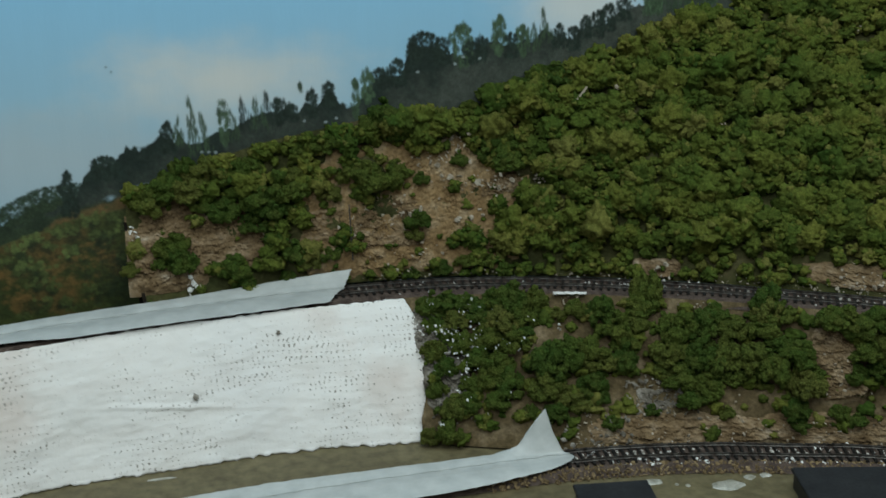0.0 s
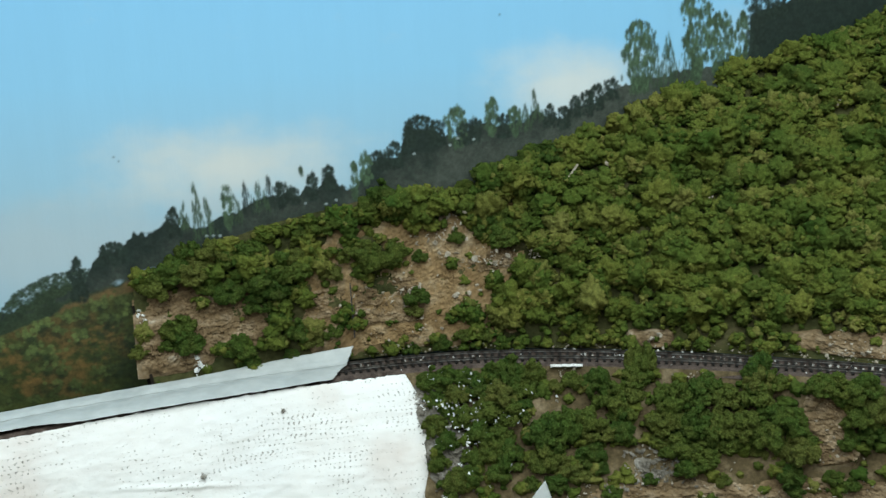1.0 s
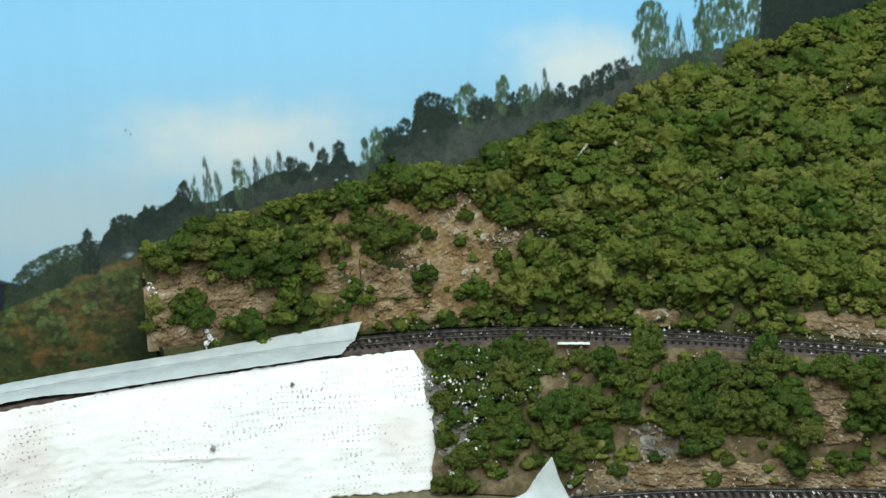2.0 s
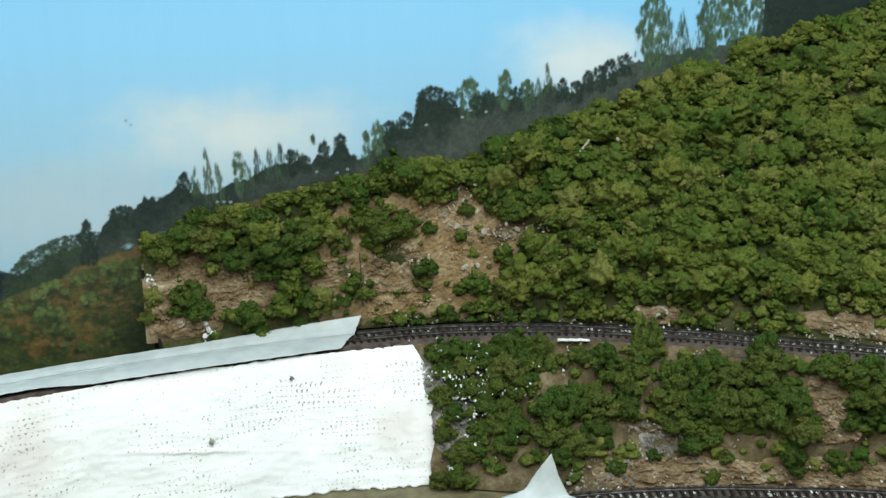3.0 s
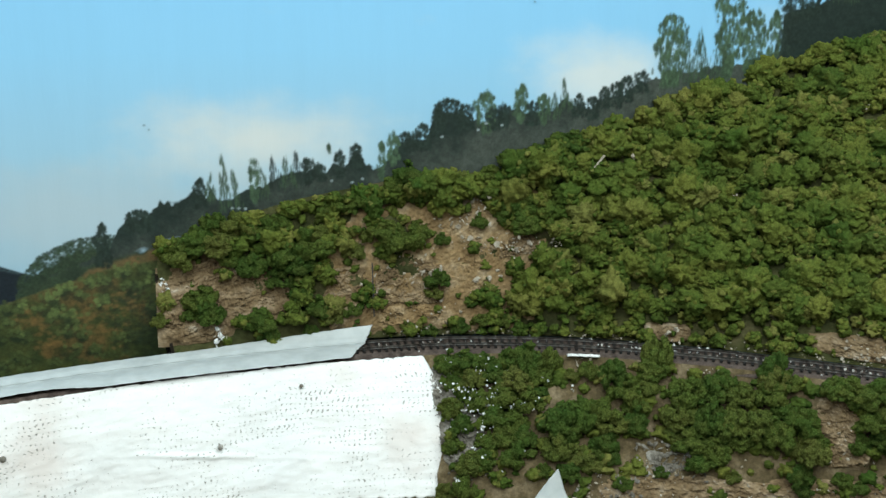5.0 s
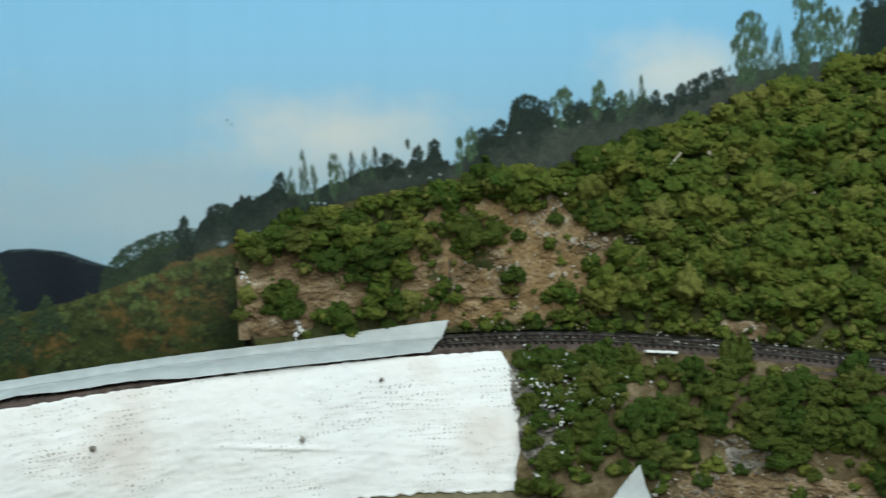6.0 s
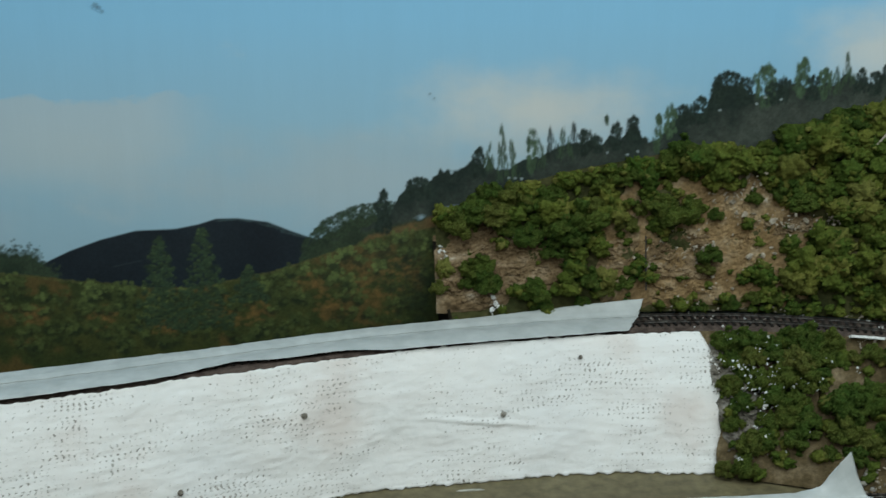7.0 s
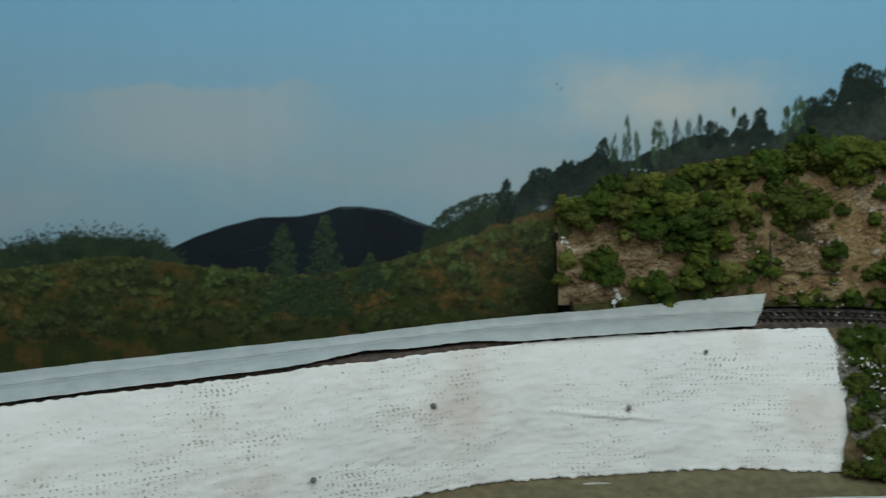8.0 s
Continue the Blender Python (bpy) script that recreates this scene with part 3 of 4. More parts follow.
TREES += [(0.004, 0.30, 0.362, 0.005, "spire", 1), (0.054, 0.32, 0.372, 0.005, "spire", 1), (0.077, 0.33, 0.380, 0.006, "spire", 1), (0.096, 0.33, 0.374, 0.007, "round", 0), (0.126, 0.335, 0.380, 0.006, "round", 0),
          (0.178, 0.345, 0.396, 0.007, "airy", 1), (0.207, 0.35, 0.404, 0.010, "round", 0), (0.222, 0.35, 0.418, 0.010, "round", 0), (0.250, 0.355, 0.422, 0.010, "round", 0), (0.278, 0.355, 0.418, 0.010, "round", 0),
          (0.317, 0.36, 0.424, 0.008, "round", 0), (0.340, 0.37, 0.434, 0.005, "spire", 1), (0.379, 0.385, 0.428, 0.008, "round", 0), (0.404, 0.39, 0.442, 0.008, "round", 0), (0.430, 0.40, 0.452, 0.009, "round", 0), (0.487, 0.43, 0.492, 0.007, "spire", 1), (0.510, 0.43, 0.500, 0.008, "spire", 1)]
for x, z0, z1, w, form, light in TREES:
    painted_tree(x, z0, z1, w, form, light)

painted("painted_tree", "tall dark painted tree with ragged boughs")
for k in range(260):
    z = art_rng.uniform(0.466, 0.57)
    dab(0.586 + art_rng.normal(0, 0.0045), z, art_rng.uniform(0.0012, 0.0030), art_rng.uniform(0.8, 2.2), tint((0.015, 0.026, 0.020), 0.6, 1.5), 0.7, 0.6)

painted("paint_fleck", "pale flecks of unpainted board among the trees")
for x, z in [(0.118, 0.352), (0.138, 0.350), (0.148, 0.353), (0.024, 0.329), (0.030, 0.3285), (0.036, 0.328), (0.262, 0.398), (0.286, 0.402), (0.270, 0.404), (0.226, 0.392)]:
    dab(x, z, 0.0018, 0.8, (0.30, 0.36, 0.37), 0.8)
painted("paint_smudge", "dark smudge of paint on the sky")
for i in range(8):
    dab(-0.372 + 0.0035 * i, 0.5012 - 0.00012 * i * i, 0.0026, 0.4, (0.03, 0.045, 0.05), 0.7)
for x, z, r in ((-0.344, 0.4865, 0.0034), (-0.341, 0.4845, 0.0026), (-0.3385, 0.482, 0.0016), (-0.052, 0.409, 0.0014), (-0.048, 0.405, 0.0012), (0.315, 0.520, 0.0014)):
    dab(x, z, r, 0.8, (0.03, 0.045, 0.05), 0.45)


def brushwork():
    """Turns the painting into one flat mesh for each painted thing, on the face of the board."""
    idx = np.arange(NX * NZ).reshape(NX, NZ)
    quads = np.stack([idx[:-1, :-1], idx[1:, :-1], idx[1:, 1:], idx[:-1, 1:]], -1).reshape(-1, 4)
    seen = cover.ravel()[quads]
    quads, seen = quads[seen.max(1) > 0.02], seen[seen.max(1) > 0.02]
    own = owner.ravel()[quads[np.arange(len(quads)), seen.argmax(1)]]
    rgba = np.concatenate([art.reshape(-1, 3), cover.reshape(-1, 1)], 1)
    for k, (name, label) in enumerate(OWNERS):
        q = quads[own == k]
        if k == 0 or not len(q):
            continue
        used, q = np.unique(q, return_inverse=True)
        q = q.reshape(-1, 4)
        v = np.stack([GX[used // NZ], np.full(len(used), BACK - 0.0004), GZ[used % NZ]], 1)
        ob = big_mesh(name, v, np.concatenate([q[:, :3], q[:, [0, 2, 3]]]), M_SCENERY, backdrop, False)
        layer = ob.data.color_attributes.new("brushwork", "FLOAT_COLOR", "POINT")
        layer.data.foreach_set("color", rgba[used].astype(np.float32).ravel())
        tagged(ob, label)


brushwork()

# ---- terrain ----


def hill_point(x, s):
    """The upper hillside: s runs from the trackside (0) to the backdrop (1)."""
    yb = min(up_y(x) + 0.026, BACK - 0.012)
    top = ridge_z(x)
    z = 0.203 + (top - 0.203) * s
    y = yb + (BACK - 0.002 - yb) * s ** 1.05
    return x, y, z


def bank_point(x, s):
    """The lower bank: s runs from the foot (0) behind the lower track to the edge of the upper roadbed (1)."""
    y0, y1 = max(low_y(x) + 0.024, at_line([(0.15, 0.878), (0.19, 0.870), (0.22, 0.855), (0.26, 0.838), (0.32, 0.80), (0.33, 0.0)], x)), up_y(x) - 0.026
    z = GROUND + 0.002 + (0.200 - GROUND) * s ** 0.9
    return x, y0 + (y1 - y0) * s, z


def hill_left(s):
    return -0.047 + 0.013 * max(0.0, 1 - s / 0.75)


def terrain(name, fn, x0, x1, nu, nv, mat, label, rough):
    verts = []
    for i in range(nu):
        for j in range(nv):
            xa = x0(j / (nv - 1))
            x = xa + (x1 - xa) * i / (nu - 1)
            px, py, pz = fn(x, j / (nv - 1))
            k = min(1.0, 4 * j / nv, 4 * (nv - 1 - j) / nv)
            d = fbm(px, py, pz, 28, 4)
            verts.append((px, py - rough * k * d, pz + 0.5 * rough * k * d))
    ob = mesh_ob(name, verts, grid_faces(nu, nv), mat, None, True)
    return tagged(ob, label, "hillside", kind="structure")


terrain("hillside", hill_point, hill_left, 0.95, 330, 90, M_TURF, "tan earth and rock hillside under dense foam scrub", 0.006)
terrain("bank", bank_point, lambda s: 0.190 + 0.012 * math.sin(math.pi * min(1, (1 - s) * 1.15)), 0.95, 260, 60, M_BANK_EARTH, "tan earth bank between the two tracks", 0.006)

# plain dark end of the hill, where the next section is still missing
end = [hill_point(hill_left(j / 16), j / 16) for j in range(13)]
bm = bmesh.new()
vs = [bm.verts.new(p) for p in end] + [bm.verts.new((-0.036, BACK - 0.008, 0.15)), bm.verts.new((-0.036, end[0][1], 0.15))]
f = bm.faces.new(vs)
ext = bmesh.ops.extrude_face_region(bm, geom=[f])
bmesh.ops.translate(bm, verts=[v for v in ext["geom"] if isinstance(v, bmesh.types.BMVert)], vec=(-0.003, 0, 0))
thing("hill_end", bm, M_MATT_DARK, "dark sawn end of the unfinished hill section", "hillside", "structure")


def plaster_point(x, s):
    """The plaster cloth: s from the foot (0) to the roadbed's edge (1)."""
    yb = at_line([(-0.95, 0.58), (-0.6, 0.715), (-0.40, 0.79), (-0.28, 0.828), (-0.195, 0.851), (-0.106, 0.874), (0.018, 0.882), (0.069, 0.887), (0.185, 0.872), (0.25, 0.86)], x)
    yt = up_y(x) - 0.0275
    y = yb + (yt - yb) * (0.75 * s + 0.25 * s ** 2.2)
    return x, y, GROUND + 0.001 + (0.2012 - GROUND) * s


def plaster():
    nu, nv = 420, 70
    front, back = [], []
    for i in range(nu):
        for j in range(nv):
            s = j / (nv - 1)
            xr = 0.189 + 0.016 * math.sin(math.pi * min(1, (1 - s) * 1.15)) + 0.005 * (1 - s) + 0.0035 * nz(3, 1, s, 16) + 0.0026 * nz(3, 5, s, 45) + 0.0012 * nz(3, 9, s, 120)
            x = -0.95 + (xr + 0.95) * i / (nu - 1)
            px, py, pz = plaster_point(x, s)
            edge = 0.0024 * nz(px, 4, 0, 170) + 0.0014 * nz(px, 6, 0, 480) + 0.0012 * max(0, math.sin(px * 2 * math.pi / 0.013 + 7 * nz(px, 1, 0, 21))) * (0.5 + nz(px, 8, 0, 30))
            if j == 0:
                py -= 2.2 * edge
            if j >= nv - 2:
                pz += 0.6 * edge
            fold = 0.0022 * math.exp(-((s - 0.42 + 0.10 * math.sin((px - 0.0) * 14)) / 0.016) ** 2) * math.exp(-((px + 0.01) / 0.055) ** 2)
            bul = 0.004 * fbm(px, 0, pz, 14, 3) + 0.0007 * fbm(px, 3, pz * 2, 110, 2)
            front.append((px, py - bul - fold, pz))
            back.append((px, py - bul - fold + 0.0022, pz - 0.0008))
    n = len(front)
    faces = grid_faces(nu, nv) + [tuple(n + k for k in reversed(f)) for f in grid_faces(nu, nv)]
    rim = [i * nv for i in range(nu)] + [(nu - 1) * nv + j for j in range(1, nv)] + [i * nv + nv - 1 for i in range(nu - 2, -1, -1)] + [j for j in range(nv - 2, 0, -1)]
    faces += [(a, n + a, n + b, b) for a, b in zip(rim, rim[1:] + rim[:1])]
    ob = mesh_ob("plaster_cloth", front + back, faces, M_PLASTER, None, True)
    return tagged(ob, "bare white plaster cloth slope with open weave holes", "plaster slope")


plaster()

# ---- tracks ----


def resample(line, step, x0, x1):
    """Points, headings at even steps along a plan line between two x values."""
    seg = np.hypot(*np.diff(line, axis=0).T)
    d = np.concatenate([[0], np.cumsum(seg)])
    a, b = np.interp([x0, x1], line[:, 0], d)
    out = []
    for s in np.arange(a, b, step):
        x, y = np.interp(s, d, line[:, 0]), np.interp(s, d, line[:, 1])
        x2, y2 = np.interp(s + 0.002, d, line[:, 0]), np.interp(s + 0.002, d, line[:, 1])
        out.append((x, y, math.atan2(y2 - y, x2 - x)))
    return out


def sweep(pts, profile, closed=True):
    """Sweep a profile of (sideways, up) along points of x, y, heading, z; sideways is to the line's left."""
    verts, faces = [], []
    n = len(profile)
    for x, y, a, z in pts:
        for u, h in profile:
            verts.append((x - u * math.sin(a), y + u * math.cos(a), z + h))
    m = len(pts)
    for i in range(m - 1):
        for j in range(n if closed else n - 1):
            k = (j + 1) % n
            faces.append((i * n + j, i * n + k, (i + 1) * n + k, (i + 1) * n + j))
    if closed:
        faces += [tuple(range(n)), tuple(range((m - 1) * n, m * n))[::-1]]
    return verts, faces


def tie_mesh():
    bm = box(-0.0013, 0.0013, -0.0150, 0.0150, -0.0018, 0.0, 0.0003)
    me = bpy.data.meshes.new("tie")
    bm.to_mesh(me)
    bm.free()
    me.materials.append(M_TIE)
    return me


TIE = tie_mesh()


def track(line, x0, x1, top, label, bed_mat, bed_w):
    t = empty("railway_track", label, "track")
    pts = [(x, y, a, top) for x, y, a in resample(line, 0.006, x0, x1)]
    for side in (-0.00865, 0.00865):
        prof = [(side - 0.0004, 0), (side - 0.0004, -0.0008), (side - 0.00015, -0.0010), (side - 0.00015, -0.0017), (side - 0.0010, -0.0021),
                (side + 0.0010, -0.0021), (side + 0.00015, -0.0017), (side + 0.00015, -0.0010), (side + 0.0004, -0.0008), (side + 0.0004, 0)]
        mesh_ob("rail", *sweep(pts, prof), M_RAIL, t)
    bed = [(-bed_w, -0.0105), (-bed_w + 0.006, -0.0040), (bed_w - 0.006, -0.0040), (bed_w, -0.0105)]
    v, f = sweep([(x, y, a, z) for x, y, a, z in pts], bed)
    tagged(mesh_ob("roadbed", v, f, bed_mat, t), "dark weathered roadbed" if bed_mat is M_ROADBED else "tan ballast bed")
    for x, y, a in resample(line, 0.0071, x0, x1):
        o = new("tie", TIE)
        o.parent = t
        o.matrix_basis = pose(x, y, top - 0.0021, 0, 0, math.degrees(a) + R.uniform(-1, 1))
    return t


track(UP, -0.85, 0.86, RAIL_UP, "upper railway track with dark ties on a brown roadbed", M_ROADBED, 0.026)
track(LOW, -0.45, 0.84, RAIL_LOW, "lower railway track with dark ties between tan ballast", M_ROADBED, 0.024)


# ---- masking tape over the rails ----
def strip(roll, name, line, x0, x1, top, lo, hi, back_w, lift, cutoff, raised):
    """One strip of tape between two offsets from the track's middle, draped over the rails."""
    pts = resample(line, 0.003, x0, x1)
    nv = 27
    front = []
    for x, y, a in pts:
        for j in range(nv):
            g = j / (nv - 1)
            u = lo(x) + (hi(x) - lo(x)) * g
            h = 0.0009 + raised + 0.0005 * nz(x, u, 1, 60) + 0.0003 * nz(x, u, 5, 190)
            h -= 0.0012 * max(0, (-u - 0.014) / 0.012) ** 1.4
            h -= 0.0010 * math.exp(-(u / 0.005) ** 2)
            h += 0.00022 * math.exp(-((abs(u) - 0.00865) / 0.0014) ** 2)
            b = max(0.0, (u - 0.004) / (back_w(x) - 0.004))
            h += lift(x) * b ** 1.4
            e = 0.0009 * nz(x, 3, j, 130) if j in (0, nv - 1) else 0
            sh = cutoff * ((u + 0.027) / 0.05 - 0.35) * max(0.0, 1 - (x1 - x) / 0.06) + (0.0012 * nz(u, 1, 2, 260) if x > x1 - 0.006 else 0)
            front.append((x - (u + e) * math.sin(a) + sh * math.cos(a), y + (u + e) * math.cos(a) + sh * math.sin(a), top + h))
    n = len(front)
    low = [(x, y, z - 0.0003) for x, y, z in front]
    nu = len(pts)
    g = grid_faces(nu, nv)
    faces = g + [tuple(n + k for k in reversed(f)) for f in g]
    rim = [i * nv for i in range(nu)] + [(nu - 1) * nv + j for j in range(1, nv)] + [i * nv + nv - 1 for i in range(nu - 2, -1, -1)] + [j for j in range(nv - 2, 0, -1)]
    faces += [(a, n + a, n + b, b) for a, b in zip(rim, rim[1:] + rim[:1])]
    return mesh_ob(name, front + low, faces, M_TAPE, roll, True)


def tape(name, line, x0, x1, top, back_w, front_w, lift, cutoff, label):
    """A draped strip of tape. back_w, front_w: half widths; lift(x): how far its back edge curls up."""
    roll = empty("masking_tape", label, "tape")
    strip(roll, "front_strip", line, x0, x1, top, lambda x: -front_w(x), lambda x: 0.004, back_w, lift, cutoff, 0.0)
    strip(roll, "back_strip", line, x0, x1, top, lambda x: 0.0015 + 0.0006 * nz(x, 0, 0, 40), back_w, back_w, lift, cutoff, 0.0007)
    return roll


TAPE_BACK = [(-0.5, 0.0225), (-0.34, 0.0205), (-0.25, 0.0165), (-0.15, 0.0185), (0.02, 0.0200), (0.16, 0.0215)]
TAPE_FRONT = [(-0.5, 0.0275), (-0.30, 0.0275), (-0.26, 0.0215), (-0.23, 0.0160), (-0.20, 0.0215), (-0.14, 0.0215), (-0.10, 0.0300), (0.05, 0.0325), (0.12, 0.0300)]
TAPE_CURL = [(-0.5, 0.0004), (0.0, 0.0008), (0.068, 0.0042), (0.116, 0.0080), (0.165, 0.0125)]
tape("masking_tape", UP, -0.93, 0.136, RAIL_UP, lambda x: at_line(TAPE_BACK, x), lambda x: at_line(TAPE_FRONT, x), lambda x: at_line(TAPE_CURL, x), 0.029,
     "pale grey masking tape laid over the upper track")
LOW_BACK = [(-0.01, 0.0190), (0.054, 0.0190), (0.126, 0.0155), (0.20, 0.0135), (0.24, 0.0130), (0.31, 0.0140)]
LOW_FRONT = [(-0.1, 0.031), (0.18, 0.0320), (0.225, 0.0290), (0.265, 0.0225), (0.292, 0.0120), (0.316, -0.0005)]
LOW_CURL = [(0.235, 0.0002), (0.250, 0.003), (0.263, 0.008), (0.285, 0.022), (0.316, 0.037)]
tape("masking_tape", LOW, -0.50, 0.316, RAIL_LOW, lambda x: at_line(LOW_BACK, x), lambda x: at_line(LOW_FRONT, x), lambda x: at_line(LOW_CURL, x), -0.075,
     "pale grey masking tape curling off the lower track")


# ---- foam foliage ----
def ico(sub):
    bm = bmesh.new()
    bmesh.ops.create_icosphere(bm, subdivisions=sub, radius=1.0)
    v = np.array([q.co[:] for q in bm.verts])
    f = np.array([[q.index for q in p.verts] for p in bm.faces])
    bm.free()
    return v, f


def lump(sub, seed):
    """A torn lump of foam foliage, about one across its radius."""
    v, f = ico(sub)
    out = []
    for p in v:
        q = Vector(p) + Vector((seed * 7.3, seed * 3.1, seed))
        d = 0.62 * noise.noise(q * 1.3) + 0.62 * (abs(noise.noise(q * 2.2)) - 0.24) + 0.55 * (abs(noise.noise(q * 4.6)) - 0.22) + 0.40 * (abs(noise.noise(q * 9.0)) - 0.2) + 0.20 * noise.noise(q * 16.0)
        out.append(p * max(0.3, 0.95 + d) * (1 + 0.25 * noise.noise(q * 0.8 + Vector((5, 0, 0)))))
    return np.array(out), f


LUMPS2 = [lump(2, k + 60) for k in range(10)]
LUMPS3 = [lump(3, k) for k in range(14)]
LUMPS4 = [lump(4, k + 30) for k in range(12)]


def rot(rng):
    q = rng.normal(size=4)
    q /= np.linalg.norm(q)
    w, x, y, z = q
    return np.array([[1 - 2 * (y * y + z * z), 2 * (x * y - w * z), 2 * (x * z + w * y)], [2 * (x * y + w * z), 1 - 2 * (x * x + z * z), 2 * (y * z - w * x)], [2 * (x * z - w * y), 2 * (y * z + w * x), 1 - 2 * (x * x + y * y)]])


def gather(items, rng, lumps=LUMPS3):
    """Joins lumps placed at (x, y, z, radius, squash) into one set of corners and triangles."""
    vs, fs, n = [], [], 0
    for x, y, z, r, sq in items:
        pool = LUMPS2 if r < 0.0036 else LUMPS3 if r < 0.0062 else lumps
        v, f = pool[rng.integers(len(pool))]
        v = (v @ rot(rng).T) * (r, r, r * sq) + (x, y, z)
        vs.append(v)
        fs.append(f + n)
        n += len(v)
    return np.concatenate(vs), np.concatenate(fs)


# bare places on the upper hillside: x, z, half width, half height
BARE = [(0.300, 0.293, 0.018, 0.009), (0.270, 0.305, 0.014, 0.008), (0.256, 0.327, 0.014, 0.007), (0.182, 0.259, 0.033, 0.012), (0.244, 0.271, 0.024, 0.030), (0.236, 0.302, 0.034, 0.015), (0.21, 0.250, 0.05, 0.012), (0.289, 0.284, 0.025, 0.006), (0.331, 0.291, 0.008, 0.005), (0.257, 0.326, 0.011, 0.005),
        (-0.022, 0.263, 0.026, 0.018), (-0.014, 0.225, 0.030, 0.024), (0.042, 0.255, 0.034, 0.022), (0.428, 0.214, 0.015, 0.007), (0.580, 0.218, 0.030, 0.009), (0.184, 0.224, 0.025, 0.007), (0.127, 0.256, 0.018, 0.012)]


def bare(x, z):
    return min(((x - a) / c) ** 2 + ((z - b) / d) ** 2 for a, b, c, d in BARE) * (1 + 0.9 * nz(x, 3, z, 90))


rng = np.random.default_rng(5)
scrub = []
x = -0.035
while x < 0.79:
    n = int((ridge_z(x) - 0.203) / 0.0080)
    for j in range(n + 1):
        px = x + R.uniform(-0.006, 0.006)
        s = (j + R.uniform(-0.1, 0.9)) / n
        s = min(0.95 + 0.10 * max(0.0, min(1.0, (px - 0.28) / 0.3)), max(0.025, s))
        hx, hy, hz = hill_point(px, s)
        b = bare(hx, hz)
        if b < 1 and R.random() < 0.82 or b < 1.5 and R.random() < 0.35 or R.random() < (0.42 if hx < 0.20 else 0.30 if hx < 0.27 and hz < 0.335 else 0.03):
            continue
        thin = ((hx - 0.205) / 0.115) ** 2 + ((hz - 0.262) / 0.062) ** 2
        if thin < 1 and nz(hx, 8, hz, 55) + 0.35 * (1 - thin) > 0.08:
            if R.random() < 0.38:
                continue
            small_r = R.uniform(0.0022, 0.0048)
            scrub.append((hx, hy - 0.5 * small_r - 0.002, hz, small_r, R.uniform(0.7, 1.0)))
            continue
        if hx < 0.14 and hz < 0.230 and R.random() < 0.5:
            continue
        r = R.choice((0.004, 0.005, 0.0065, 0.0075, 0.009, 0.0115)) * R.uniform(0.9, 1.15) * (0.6 if s < 0.15 or b < 1.5 else 0.8 if hx < 0.20 else 1.0 + 0.45 * nz(hx, 6, hz, 38))
        scrub.append((hx, hy - (0.15 + 0.95 * R.random()) * r - 0.006 * max(0.0, nz(hx, 9, hz, 45)), hz + 0.35 * r, r, R.uniform(0.75, 1.1)))
    x += 0.0087
for x, y, z, r, sq in scrub[:]:
    for _ in range(4 if r > 0.005 else 0):
        a, b = R.uniform(0, 6.283), R.uniform(-0.3, 1.2)
        scrub.append((x + 0.95 * r * math.cos(a) * math.cos(b), y - 0.9 * r * abs(math.sin(a)) * math.cos(b), z + 0.9 * r * math.sin(b), R.uniform(0.0018, 0.0035), R.uniform(0.6, 1.1)))
sv, sf = gather(scrub, rng, LUMPS4)
tagged(big_mesh("hillside_scrub", sv, sf, M_SCRUB), "dense olive and green foam scrub covering the hillside", "scrub", kind="stuff")


def bush_mesh(seed, spread, count):
    g = np.random.default_rng(seed)
    items = []
    for k in range(count):
        a, d = g.uniform(0, 6.283), spread * math.sqrt(g.uniform(0, 1)) if k else 0.0
        items.append((d * math.cos(a), d * math.sin(a), g.uniform(0.15, 0.95) * (1.35 - d), g.uniform(0.13, 0.33), g.uniform(0.7, 1.05)))
    v, f = gather(items, g)
    return v, f


BUSHES = []
for k in range(10):
    v, f = bush_mesh(20 + k, 0.85, 46 + 3 * (k % 5))
    ob = big_mesh("bush", v, f, M_BUSH)
    BUSHES.append(ob.data)
    bpy.data.objects.remove(ob)


def put_bush(x, y, z, r, label, group, tall=1.0):
    ob = new("bush", BUSHES[R.randrange(10)])
    ob.matrix_basis = pose(x, y, z, R.uniform(-12, 12), R.uniform(-12, 12), R.uniform(0, 360)) @ Matrix.Diagonal((r, r, r * tall, 1))
    return tagged(ob, label, "bush", group)


# bushes on the lower bank: x, height up the bank, radius
CLOTH_BUSHES = [(0.209, 0.93, 0.01), (0.212, 0.78, 0.009), (0.209, 0.62, 0.01), (0.216, 0.48, 0.009), (0.206, 0.34, 0.01), (0.218, 0.22, 0.011), (0.3, 0.22, 0.009), (0.322, 0.28, 0.01), (0.366, 0.55, 0.011),
                (0.372, 0.66, 0.012), (0.227, 0.97, 0.0127), (0.247, 0.97, 0.0117), (0.269, 0.97, 0.0106), (0.282, 0.97, 0.0139), (0.301, 0.97, 0.0128), (0.291, 0.886, 0.0148), (0.27, 0.848, 0.0137), (0.251, 0.886, 0.0127),
                (0.232, 0.838, 0.0126), (0.22, 0.886, 0.0074), (0.257, 0.722, 0.0147), (0.236, 0.674, 0.0125), (0.223, 0.713, 0.0073), (0.275, 0.684, 0.0125), (0.244, 0.559, 0.0125), (0.263, 0.53, 0.0114), (0.288, 0.732, 0.0094),
                (0.235, 0.385, 0.0103), (0.251, 0.443, 0.0104), (0.266, 0.395, 0.0124), (0.253, 0.299, 0.0113), (0.232, 0.25, 0.0093)]
